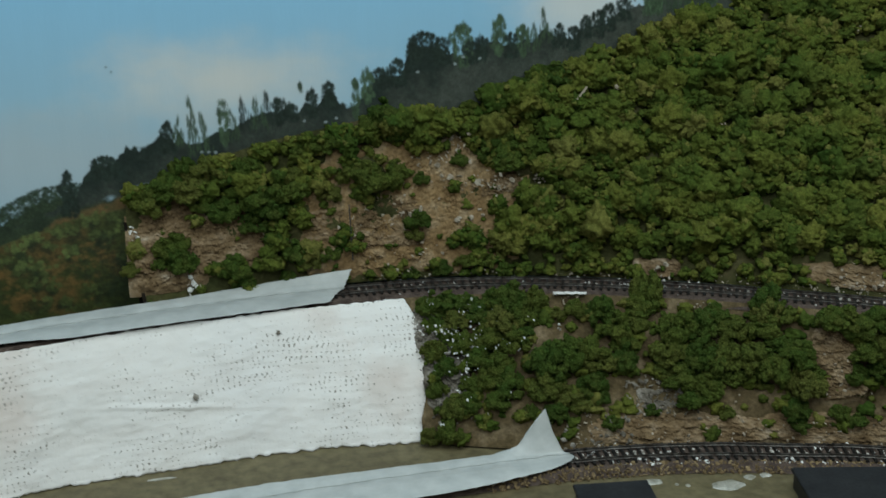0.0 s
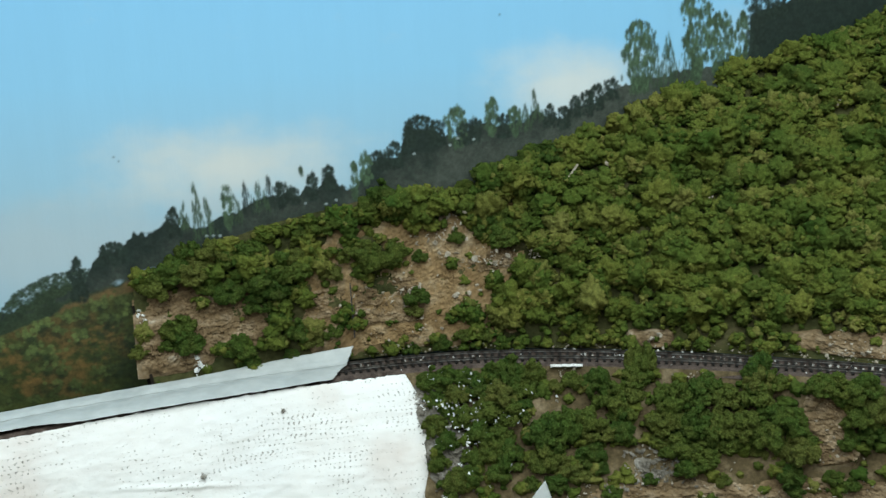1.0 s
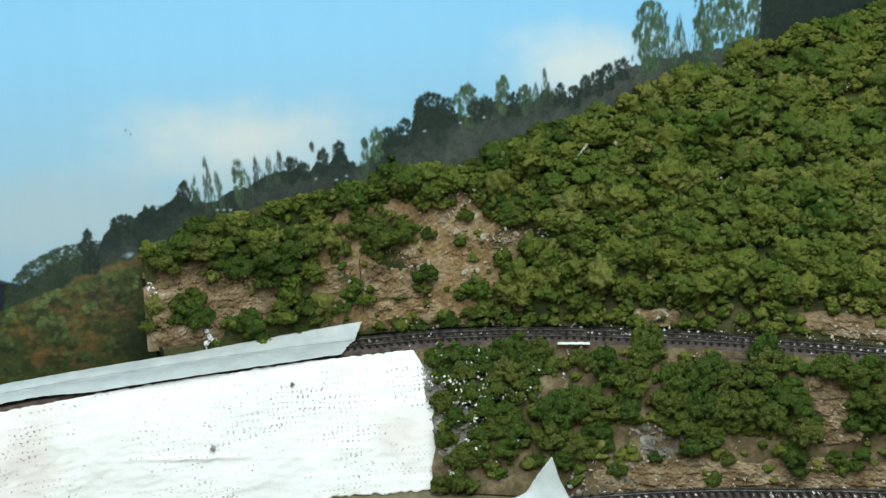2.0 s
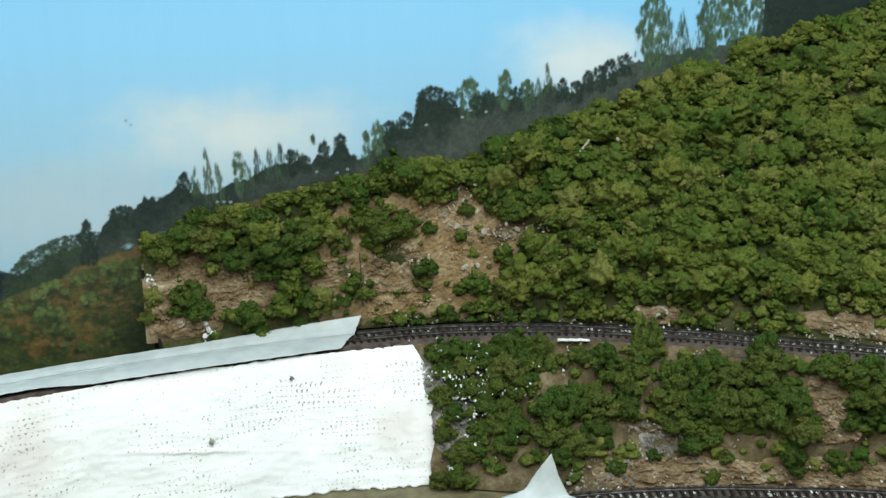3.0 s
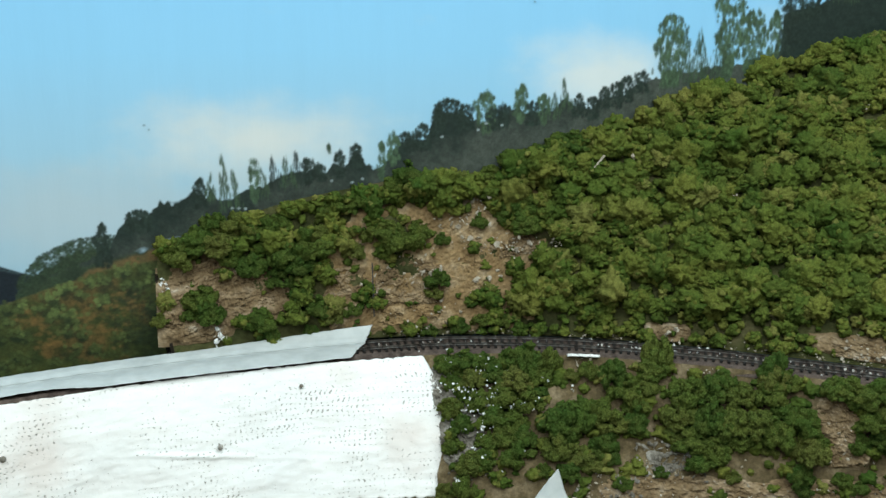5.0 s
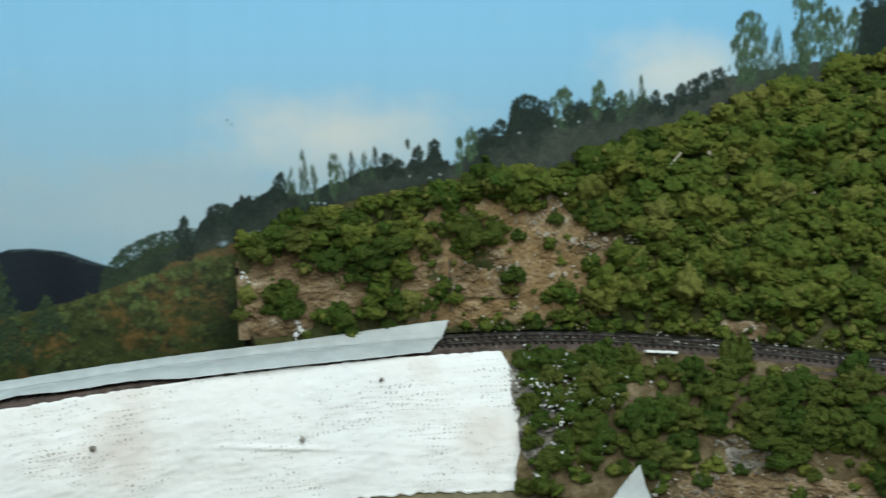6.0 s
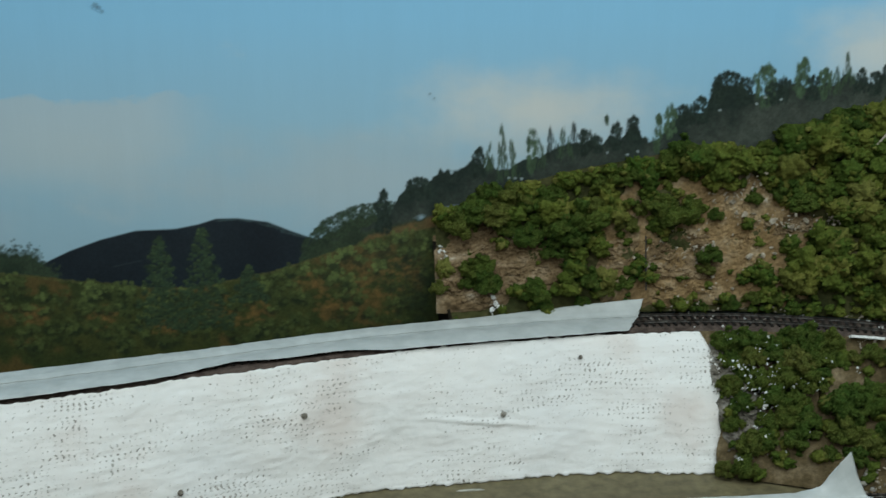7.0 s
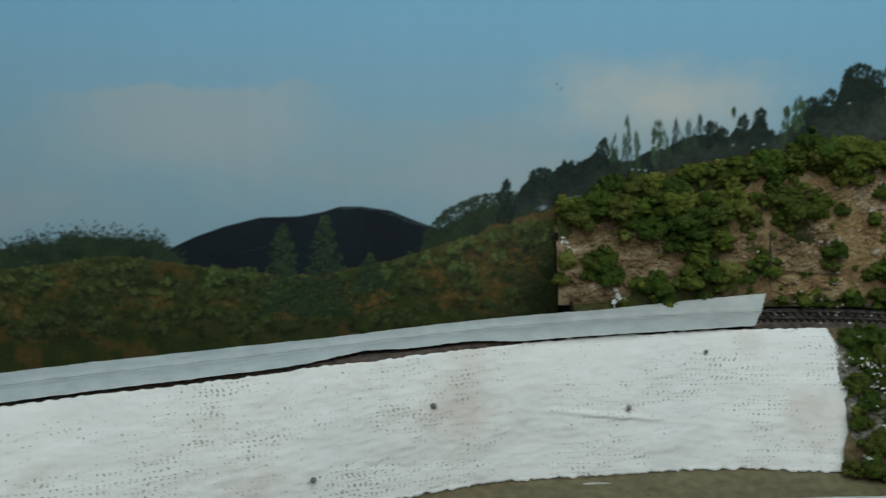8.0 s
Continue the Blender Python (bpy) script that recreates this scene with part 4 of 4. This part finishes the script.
MIDDLE_BUSHES = [(0.21, 0.077, 0.0113), (0.196, 0.048, 0.0083), (0.278, 0.231, 0.0072), (0.297, 0.539, 0.0156), (0.321, 0.617, 0.0167), (0.34, 0.636, 0.0147), (0.347, 0.539, 0.0115), (0.294, 0.395, 0.0124), (0.312, 0.318, 0.0103),
                 (0.337, 0.376, 0.0114), (0.366, 0.761, 0.0137), (0.355, 0.867, 0.0117), (0.337, 0.896, 0.0106), (0.321, 0.877, 0.0074), (0.395, 0.97, 0.0117), (0.393, 0.944, 0.0128), (0.383, 0.819, 0.0106), (0.415, 0.79, 0.0148),
                 (0.435, 0.838, 0.0149), (0.451, 0.934, 0.0107), (0.461, 0.819, 0.0138), (0.406, 0.645, 0.0148), (0.43, 0.617, 0.0169), (0.448, 0.588, 0.0148), (0.412, 0.453, 0.0158), (0.429, 0.385, 0.0148), (0.415, 0.318, 0.0116),
                 (0.399, 0.482, 0.0095), (0.454, 0.472, 0.0106), (0.488, 0.97, 0.0128), (0.483, 0.848, 0.0139), (0.495, 0.954, 0.0117)]
FAR_BUSHES = [(0.489, 0.713, 0.0128), (0.47, 0.607, 0.0149), (0.482, 0.53, 0.0149), (0.501, 0.636, 0.0139), (0.504, 0.433, 0.016), (0.513, 0.52, 0.0107), (0.495, 0.26, 0.0117), (0.498, 0.154, 0.0096), (0.476, 0.405, 0.0085),
              (0.532, 0.97, 0.0128), (0.544, 0.963, 0.0128), (0.551, 0.877, 0.0107), (0.563, 0.944, 0.0139), (0.557, 0.703, 0.014), (0.571, 0.809, 0.0129), (0.566, 0.578, 0.0118), (0.547, 0.511, 0.0097), (0.531, 0.231, 0.0086),
              (0.544, 0.183, 0.0075), (0.526, 0.906, 0.0069), (0.383, 0.212, 0.0068), (0.443, 0.193, 0.0069), (0.346, 0.144, 0.0083), (0.341, 0.318, 0.0083), (0.62, 0.85, 0.018), (0.65, 0.7, 0.02), (0.7, 0.85, 0.019),
              (0.75, 0.75, 0.02), (0.61, 0.4, 0.017), (0.64, 0.3, 0.015), (0.69, 0.45, 0.019), (0.74, 0.3, 0.017)]
for x, s, r in CLOTH_BUSHES + MIDDLE_BUSHES + FAR_BUSHES:
    px, py, pz = bank_point(x, s)
    put_bush(px, py - R.uniform(0.25, 0.85) * r, pz - 0.55 * r, R.uniform(1.02, 1.26) * r, "dark green foam bush on the bank below the upper track", "bushes on the bank", R.uniform(0.9, 1.4))
put_bush(*bank_point(0.398, 0.99), 0.015, "upright dark green foam bush beside the upper track", "bushes on the bank", 1.7)
put_bush(*bank_point(0.490, 0.93), 0.015, "upright dark green foam bush beside the upper track", "bushes on the bank", 1.5)

# larger bushes on the hill above the bare rock: x, z, radius
RIDGE_BUSHES = [(-0.025, 0.291, 0.0151), (-0.009, 0.302, 0.0162), (0.01, 0.3, 0.0173), (0.028, 0.314, 0.0151), (0.006, 0.319, 0.0108), (0.049, 0.311, 0.014), (0.065, 0.314, 0.0119), (0.039, 0.28, 0.0129), (0.018, 0.285, 0.0108),
                (0.073, 0.289, 0.0173), (0.096, 0.294, 0.0184), (0.084, 0.28, 0.0151), (0.065, 0.266, 0.0119), (0.104, 0.305, 0.0119), (0.129, 0.33, 0.0108), (0.112, 0.329, 0.0087), (0.145, 0.334, 0.0098), (0.162, 0.304, 0.0163),
                (0.182, 0.296, 0.0175), (0.199, 0.301, 0.012), (0.135, 0.287, 0.0098), (0.192, 0.355, 0.0142), (0.178, 0.347, 0.0109), (0.213, 0.346, 0.0099), (0.201, 0.335, 0.0088), (-0.009, 0.254, 0.014), (-0.005, 0.241, 0.014),
                (-0.019, 0.237, 0.0086), (-0.046, 0.234, 0.0075), (0.045, 0.23, 0.0129)]
ROCK_BUSHES = [(0.051, 0.217, 0.0119), (0.084, 0.253, 0.0108), (0.1, 0.237, 0.0119), (0.075, 0.232, 0.0108), (0.114, 0.226, 0.0087), (0.092, 0.217, 0.0087), (0.131, 0.231, 0.0087), (0.131, 0.211, 0.0076), (0.217, 0.257, 0.011),
               (0.213, 0.245, 0.0077), (0.184, 0.214, 0.0077), (0.207, 0.21, 0.0099), (0.234, 0.215, 0.0122), (0.256, 0.219, 0.0111), (0.279, 0.218, 0.01), (0.264, 0.233, 0.0078), (0.223, 0.295, 0.0066), (0.26, 0.311, 0.0077),
               (0.234, 0.33, 0.0077), (0.293, 0.319, 0.0156), (0.307, 0.31, 0.0134), (0.291, 0.369, 0.0112), (0.326, 0.372, 0.0135), (0.34, 0.383, 0.0124), (0.355, 0.383, 0.0136), (0.32, 0.323, 0.0112), (0.305, 0.333, 0.01),
               (0.275, 0.356, 0.0089), (0.246, 0.351, 0.0088), (0.225, 0.34, 0.0077)]
for x, z, r in RIDGE_BUSHES + ROCK_BUSHES:
    px, py, pz = hill_point(x, (z - 0.203) / (ridge_z(x) - 0.203))
    put_bush(px, py - 0.35 * r, pz - 0.55 * r, (1.22 if z > 0.225 else 0.92) * r, "green foam bush on the rocky hillside", "bushes on the hillside")

small = []
for _ in range(520):
    x, s = R.uniform(0.20, 0.80), R.uniform(0.03, 0.99)
    if s < 0.16 and x > 0.3 and R.random() < 0.6 or s > 0.9 and R.random() < 0.6 or x < 0.225 and R.random() < 0.7 or 0.52 < x < 0.548 and R.random() < 0.8 or 0.37 < x < 0.41 and s < 0.4:
        continue
    px, py, pz = bank_point(x, s)
    r = R.uniform(0.003, 0.0075)
    small.append((px, py - 0.3 * r, pz + 0.2 * r, r, R.uniform(0.65, 0.95)))
sv, sf = gather(small, rng)
tagged(big_mesh("bank_scrub", sv, sf, M_SCRUB), "low olive foam scrub on the bank", "scrub", kind="stuff")


# ---- rock and loose bits ----
def outcrop(fn, x0, x1, s0, s1, depth, layers, mat, label, seed):
    """Layered rock lying in a slope: each bed juts out by its own amount, ragged along its length, and sinks in at the rim."""
    nu, nv = 130, 80
    verts = []
    for i in range(nu):
        for j in range(nv):
            f, g = i / (nu - 1), j / (nv - 1)
            x, y, z = fn(x0 + (x1 - x0) * f, s0 + (s1 - s0) * g)
            w = g * layers * 1.15 + 0.9 * nz(x, seed, z, 55) + 0.5 * nz(x, seed, z + 4, 190)
            k = int(w)
            jut = 0.5 + 0.8 * nz(x * 45 + k * 7.7, seed, k * 3.3, 1) + 0.35 * nz(x * 130 + k, seed, k * 1.7, 1) + 0.45 * nz(x, seed, z, 330) + 0.3 * nz(x, seed + 9, z, 620) - 0.3 * max(0, (w - k) - 0.75) / 0.25
            rim = min(1, 2.4 * (1 - 0.72 * ((2 * f - 1) ** 2 + (2 * g - 1) ** 2)), 9 * f, 9 * (1 - f), 9 * g, 9 * (1 - g)) + 0.6 * nz(x, seed + 3, z, 75)
            verts.append((x, y - depth * jut * max(0, rim) + 0.004 * max(0, 0.55 - rim) - 0.0015, z))
    return tagged(mesh_ob("rock_outcrop", verts, grid_faces(nu, nv), mat), label, "rock", "rock outcrops")


def hs(x, z):
    return (z - 0.203) / (ridge_z(x) - 0.203)


outcrop(hill_point, -0.049, 0.022, hs(-0.02, 0.212), hs(-0.02, 0.284), 0.0045, 11, M_ROCK, "tan layered rock face at the hill's end", 3)
outcrop(hill_point, 0.012, 0.085, hs(0.04, 0.222), hs(0.04, 0.284), 0.004, 10, M_ROCK, "brown layered rock under green bushes", 8)
outcrop(hill_point, 0.105, 0.150, hs(0.13, 0.236), hs(0.13, 0.275), 0.004, 9, M_ROCK, "tan layered rock ledge among bushes", 12)
outcrop(hill_point, 0.153, 0.232, hs(0.19, 0.232), hs(0.19, 0.278), 0.004, 9, M_ROCK, "tan layered rock ledge among bushes", 17)
outcrop(hill_point, 0.095, 0.325, hs(0.2, 0.206), hs(0.2, 0.330), 0.0025, 3, M_EARTH, "bare tan earth between the scattered bushes", 61)
outcrop(hill_point, 0.222, 0.268, hs(0.244, 0.240), hs(0.244, 0.318), 0.004, 2, M_EARTH, "bare tan earth slide in the hillside", 41)
outcrop(hill_point, 0.265, 0.318, hs(0.29, 0.276), hs(0.29, 0.296), 0.005, 2, M_ROCK, "pale rocky patch in the hillside scrub", 44)
outcrop(hill_point, 0.155, 0.222, hs(0.19, 0.214), hs(0.19, 0.234), 0.004, 2, M_EARTH, "bare tan earth above the upper track", 47)
outcrop(hill_point, 0.545, 0.640, hs(0.59, 0.207), hs(0.59, 0.228), 0.005, 3, M_ROCK, "pale rocky ground above the upper track", 51)
outcrop(hill_point, 0.408, 0.448, hs(0.428, 0.206), hs(0.428, 0.222), 0.004, 2, M_ROCK, "pale rocky ground above the upper track", 55)
outcrop(bank_point, 0.325, 0.475, 0.0, 0.20, 0.0045, 8, M_ROCK, "brown layered rock at the foot of the bank", 21)
outcrop(bank_point, 0.465, 0.640, 0.0, 0.22, 0.0045, 8, M_ROCK, "brown layered rock at the foot of the bank", 26)
outcrop(bank_point, 0.515, 0.556, 0.30, 0.85, 0.007, 10, M_ROCK, "pale broken rock between the bushes", 29)
outcrop(bank_point, 0.192, 0.226, 0.55, 0.93, 0.006, 9, M_GREY_ROCK, "grey plaster rock beside the white cloth", 31)
outcrop(bank_point, 0.196, 0.236, 0.16, 0.56, 0.005, 9, M_GREY_ROCK, "grey plaster rock beside the white cloth", 35)
outcrop(bank_point, 0.372, 0.408, 0.20, 0.36, 0.004, 7, M_GREY_ROCK, "grey gravelly rock under dark bushes", 38)

CHIP = ico(1)


def chips(name, spots, mat, label, category):
    """Loose angular bits: spots of (x, y, z, size)."""
    g = np.random.default_rng(len(spots))
    vs, fs, n = [], [], 0
    for x, y, z, r in spots:
        v = CHIP[0] * g.uniform(0.35, 1.35, (len(CHIP[0]), 1)) * g.uniform(0.22, 1.6, 3) * r
        vs.append(v @ rot(g).T + (x, y, z))
        fs.append(CHIP[1] + n)
        n += len(v)
    return tagged(big_mesh(name, np.concatenate(vs), np.concatenate(fs), mat, None, False), label, category, kind="stuff")


# pale broken stone showing through the scrub: x, z, spread
PALE = [(0.285, 0.29, 0.02), (0.300, 0.292, 0.022), (0.330, 0.291, 0.014), (0.256, 0.328, 0.014), (0.415, 0.362, 0.014), (0.667, 0.335, 0.014), (0.225, 0.325, 0.02), (0.15, 0.25, 0.02), (0.26, 0.25, 0.02), (0.25, 0.30, 0.03), (0.20, 0.27, 0.03), (0.19, 0.222, 0.02), (0.415, 0.362, 0.010), (0.398, 0.342, 0.006), (0.587, 0.309, 0.007), (0.649, 0.425, 0.008), (0.667, 0.335, 0.010), (0.637, 0.318, 0.005), (0.503, 0.340, 0.002), (0.258, 0.327, 0.009), (0.331, 0.291, 0.008),
        (0.295, 0.286, 0.012), (0.273, 0.291, 0.010), (0.007, 0.218, 0.009), (-0.040, 0.264, 0.006), (0.025, 0.276, 0.004), (0.428, 0.214, 0.010), (0.584, 0.216, 0.010), (0.577, 0.222, 0.009), (0.593, 0.212, 0.009),
        (0.235, 0.305, 0.016), (0.205, 0.262, 0.016), (0.215, 0.228, 0.016), (0.62, 0.213, 0.014)]
bits = []
for x, z, r in PALE:
    for _ in range(int(4 + r * 800)):
        cx, cz = x + R.gauss(0, 0.55) * r, max(0.206, z + R.gauss(0, 0.4) * r)
        px, py, pz = hill_point(cx, hs(cx, cz))
        bits.append((px, py - 0.002 - R.random() * (0.013 if cx > 0.26 else 0.006), pz, R.choice((0.0005, 0.0007, 0.0009, 0.0012, 0.0016, 0.0024)) * R.uniform(0.8, 1.2)))
for _ in range(260):
    x = R.uniform(0.16, 0.74)
    z = 0.205 + abs(R.gauss(0, 0.004))
    px, py, pz = hill_point(x, hs(x, z))
    bits.append((px, py - 0.002 - R.random() * 0.005, pz, R.uniform(0.0004, 0.0016)))
M_PALE = varied("pale_broken_stone", [(0.3, (0.27, 0.22, 0.16)), (0.7, (0.50, 0.45, 0.37))], 120, 0.9, 0.15, 600, 0.0006)
chips("broken_stone", bits, M_PALE, "pale broken stone showing through the hillside scrub", "stones")
bits = []
for x, s, r in [(0.389, 0.28, 0.02), (0.535, 0.41, 0.014), (0.534, 0.63, 0.011), (0.54, 0.52, 0.012), (0.323, 0.10, 0.02), (0.372, 0.08, 0.03), (0.446, 0.12, 0.03), (0.506, 0.08, 0.03), (0.333, 0.95, 0.01), (0.44, 0.95, 0.015), (0.55, 0.9, 0.012), (0.6, 0.1, 0.03)]:
    for _ in range(int(r * 1300)):
        cx, cs = x + R.gauss(0, 0.6) * r, min(0.99, max(0.01, s + R.gauss(0, 3.2) * r))
        px, py, pz = bank_point(cx, cs)
        bits.append((px, py - 0.002 - R.random() * 0.004, pz, R.uniform(0.0005, 0.0016)))
bits_grey = []
for x0, x1, s0, s1, n in ((0.192, 0.226, 0.5, 0.95, 60), (0.194, 0.236, 0.12, 0.55, 70), (0.362, 0.42, 0.16, 0.42, 130), (0.30, 0.36, 0.02, 0.2, 50)):
    for _ in range(n):
        px, py, pz = bank_point(R.uniform(x0, x1), R.uniform(s0, s1))
        bits_grey.append((px, py - 0.001 - R.random() * 0.007, pz, R.uniform(0.0006, 0.0026)))
chips("grey_rubble", bits_grey, M_GREY_ROCK, "grey plaster rubble on the bank", "rubble")
chips("bank_stones", bits, M_PALE, "pale stones scattered on the bank", "stones")

# plaster spatter on the foliage beside the cloth, and crumbs along the rails
bits = []
for _ in range(80):
    x, s = 0.203 + abs(R.gauss(0, 0.045)), R.uniform(0.50, 0.98) if R.random() < 0.85 else R.uniform(0.1, 0.5)
    px, py, pz = bank_point(x, s)
    for _ in range(R.randint(1, 6)):
        bits.append((px + R.gauss(0, 0.0025), py - R.uniform(0.006, 0.017), pz + R.uniform(-0.002, 0.007), R.uniform(0.0004, 0.0015)))
for _ in range(80):
    x = R.uniform(0.15, 0.75)
    a = R.choice((-0.019, 0.017, 0.021, 0.022, 0.0, 0.005, 0.011))
    bits.append((x, up_y(x) + a, RAIL_UP - (0.0035 if abs(a) > 0.013 else 0.0018), R.uniform(0.0005, 0.0015)))
for _ in range(60):
    x = R.uniform(0.31, 0.66)
    a = R.choice((-0.019, -0.017, 0.0, 0.004, 0.02))
    bits.append((x, low_y(x) + a, RAIL_LOW - (0.004 if abs(a) > 0.013 else 0.0018), R.uniform(0.0006, 0.0016)))
for x0, n in ((0.362, 10), (0.402, 9), (0.474, 14), (0.33, 4), (0.55, 8)):
    for _ in range(n):
        x = x0 + R.gauss(0, 0.0045)
        bits.append((x, low_y(x) - R.uniform(0.010, 0.021), RAIL_LOW - 0.0035, R.uniform(0.0008, 0.0018)))
for x0, z0, n in ((-0.043, 0.266, 9), (-0.040, 0.258, 7), (0.006, 0.216, 12), (0.004, 0.223, 6)):
    for _ in range(n):
        x, z = x0 + R.gauss(0, 0.002), z0 + R.gauss(0, 0.003)
        px, py, pz = hill_point(x, hs(x, z))
        bits.append((px, py - R.uniform(0.002, 0.005), pz, R.uniform(0.0009, 0.0020)))
chips("plaster_crumbs", bits, M_WHITE, "white plaster crumbs on foliage and between the rails", "crumbs")

# pale dried filler lying between the ties
bits = []
for line, top, x0, x1 in ((UP, RAIL_UP, 0.15, 0.80), (LOW, RAIL_LOW, 0.30, 0.78)):
    for x, y, a in resample(line, 0.0071, x0, x1):
        x, y = x + 0.00355 * math.cos(a), y + 0.00355 * math.sin(a)
        amount = 0.30 + 0.9 * nz(x, 2, top, 22) + (0.55 if x > 0.52 and top == RAIL_UP else 0.0)
        for _ in range(int(7 * max(0.0, amount) * R.uniform(0.5, 1.3))):
            u = R.uniform(-0.0055, 0.0065)
            bits.append((x - u * math.sin(a) + R.uniform(-0.0008, 0.0008), y + u * math.cos(a), top - 0.0036, R.uniform(0.0008, 0.0015)))
chips("tie_filler", bits, M_FILLER, "pale dried filler between the ties", "filler")

# ballast beside the lower track
bits = []
for _ in range(2600):
    x = R.uniform(0.22, 0.80)
    a = R.choice((-1, 1, -1)) * R.uniform(0.0145, 0.026)
    bits.append((x, low_y(x) + a, RAIL_LOW - 0.0044 - max(0, abs(a) - 0.018) * 0.75, R.uniform(0.0008, 0.0018)))
chips("ballast", bits, M_BALLAST, "loose tan ballast beside the lower track", "ballast")
bits = []
for _ in range(1500):
    x = R.uniform(-0.75, 0.85)
    a = R.choice((-1, -1, 1)) * R.uniform(0.0155, 0.026)
    bits.append((x, up_y(x) + a, RAIL_UP - 0.0046 - max(0, abs(a) - 0.020) * 0.9, R.uniform(0.0004, 0.0010)))
chips("dark_ballast", bits, M_ROADBED, "fine dark brown ballast along the upper track", "ballast")


def blot(x, y, w, d, label):
    """A dried puddle of white glue."""
    g = bmesh.new()
    rim = []
    for i in range(26):
        a = i * 2 * math.pi / 26
        k = 1 + 0.28 * nz(x * 50 + math.cos(a), y * 50 + math.sin(a), 2, 1.6)
        rim.append((math.cos(a) * w * k, math.sin(a) * d * k))
    mid = [g.verts.new((x + 0.7 * p, y + 0.7 * q, GROUND + 0.0011)) for p, q in rim]
    out = [g.verts.new((x + p, y + q, GROUND + 0.0001)) for p, q in rim]
    g.faces.new(mid)
    for i in range(26):
        g.faces.new((out[i], out[(i + 1) % 26], mid[(i + 1) % 26], mid[i]))
    return thing("glue_blot", g, M_GLUE, label, "glue", "", "glue blots on the board")


for x, y, w, d in [(0.409, 0.737, 0.013, 0.008), (0.352, 0.757, 0.009, 0.005), (0.432, 0.744, 0.005, 0.004), (0.446, 0.744, 0.005, 0.004), (0.378, 0.744, 0.002, 0.002), (0.370, 0.748, 0.0016, 0.0016)]:
    blot(x, y, w, d, "dried white glue blot on the brown board")
for x, y, w, d in [(-0.032, 0.866, 0.012, 0.0012), (0.245, 0.829, 0.012, 0.003)]:
    blot(x, y, w, d, "thin white plaster scrape on the brown board")

# marks on the plaster: x, z
for x, z, r in [(0.075, 0.187, 0.0018), (0.001, 0.147, 0.0026), (-0.172, 0.163, 0.0028), (-0.271, 0.120, 0.0026)]:
    px, py, pz = plaster_point(x, (z - GROUND - 0.001) / (0.2012 - GROUND))
    g = bmesh.new()
    bmesh.ops.create_icosphere(g, subdivisions=2, radius=1.0, matrix=Matrix.Translation((px, py - 0.003, pz)) @ Matrix.Diagonal((r, 0.0024, r, 1)))
    for q in g.verts:
        q.co.x += 0.0004 * nz(q.co.x, 1, q.co.z, 900)
    thing("screw_head", g, M_GREY_ROCK, "small grey screw head in the white plaster", "screw", "", "screws in the plaster")

px, py, pz = hill_point(0.3775, hs(0.3775, 0.3675))
g = box(-0.0011, 0.0011, -0.0008, 0.0008, -0.009, 0.009, 0.0004)
g.transform(Matrix.Translation((px, py - 0.0165, pz)) @ Matrix.Rotation(radians(38), 4, "Y"))
thing("twig", g, M_PALE, "pale dry twig lying on the scrub", "twig")
a, b2 = hill_point(0.151, hs(0.151, 0.228)), hill_point(0.153, hs(0.153, 0.276))
g = box(-0.0005, 0.0005, -0.0006, 0.0006, -0.026, 0.026)
g.transform(Matrix.Translation(((a[0] + b2[0]) / 2, (a[1] + b2[1]) / 2 - 0.011, (a[2] + b2[2]) / 2)) @ Matrix.Rotation(-math.atan2(b2[1] - a[1], b2[2] - a[2]), 4, "X"))
thing("section_joint", g, M_BLACK, "thin dark joint between two hill sections", "joint", "structure")
px, py, pz = bank_point(0.335, 0.985)
g = box(-0.0140, 0.0140, -0.0050, 0.0050, -0.001, 0.0012)
bmesh.ops.subdivide_edges(g, edges=g.edges[:], cuts=6, use_grid_fill=True)
for q in g.verts:
    q.co += Vector((0.0022 * nz(q.co.x, q.co.y, 1, 300), 0.0034 * nz(q.co.x, q.co.y, 5, 170), 0.0008 * nz(q.co.x, q.co.y, 9, 400)))
g.transform(Matrix.Translation((px, py - 0.002, pz + 0.003)) @ Matrix.Rotation(radians(-18), 4, "Z") @ Matrix.Rotation(radians(-25), 4, "X"))
thing("plaster_scrap", g, M_WHITE, "white plaster scrap at the edge of the roadbed", "plaster scrap")

# ---- dark model buildings by the lower track ----


def model_building(x0, x1, y0, y1, z1, rz, label):
    b = empty("model_building", label, "model building")
    b.matrix_basis = pose((x0 + x1) / 2, (y0 + y1) / 2, GROUND, 0, 0, rz)
    w, d, h = (x1 - x0) / 2, (y1 - y0) / 2, z1 - GROUND
    part("body", box(-w, w, -d, d, 0, h - 0.003, 0.0006), M_BLACK, b, "black plastic body")
    part("roof", box(-w - 0.002, w + 0.002, -d - 0.002, d + 0.002, h - 0.003, h, 0.0006), M_ROOF, b, "dusty dark grey flat roof")
    return b


model_building(0.448, 0.62, 0.652, 0.700, 0.109, -14, "black flat-roofed model building beside the lower track")
model_building(0.278, 0.333, 0.690, 0.738, 0.108, -8, "low dark grey model building beside the lower track")
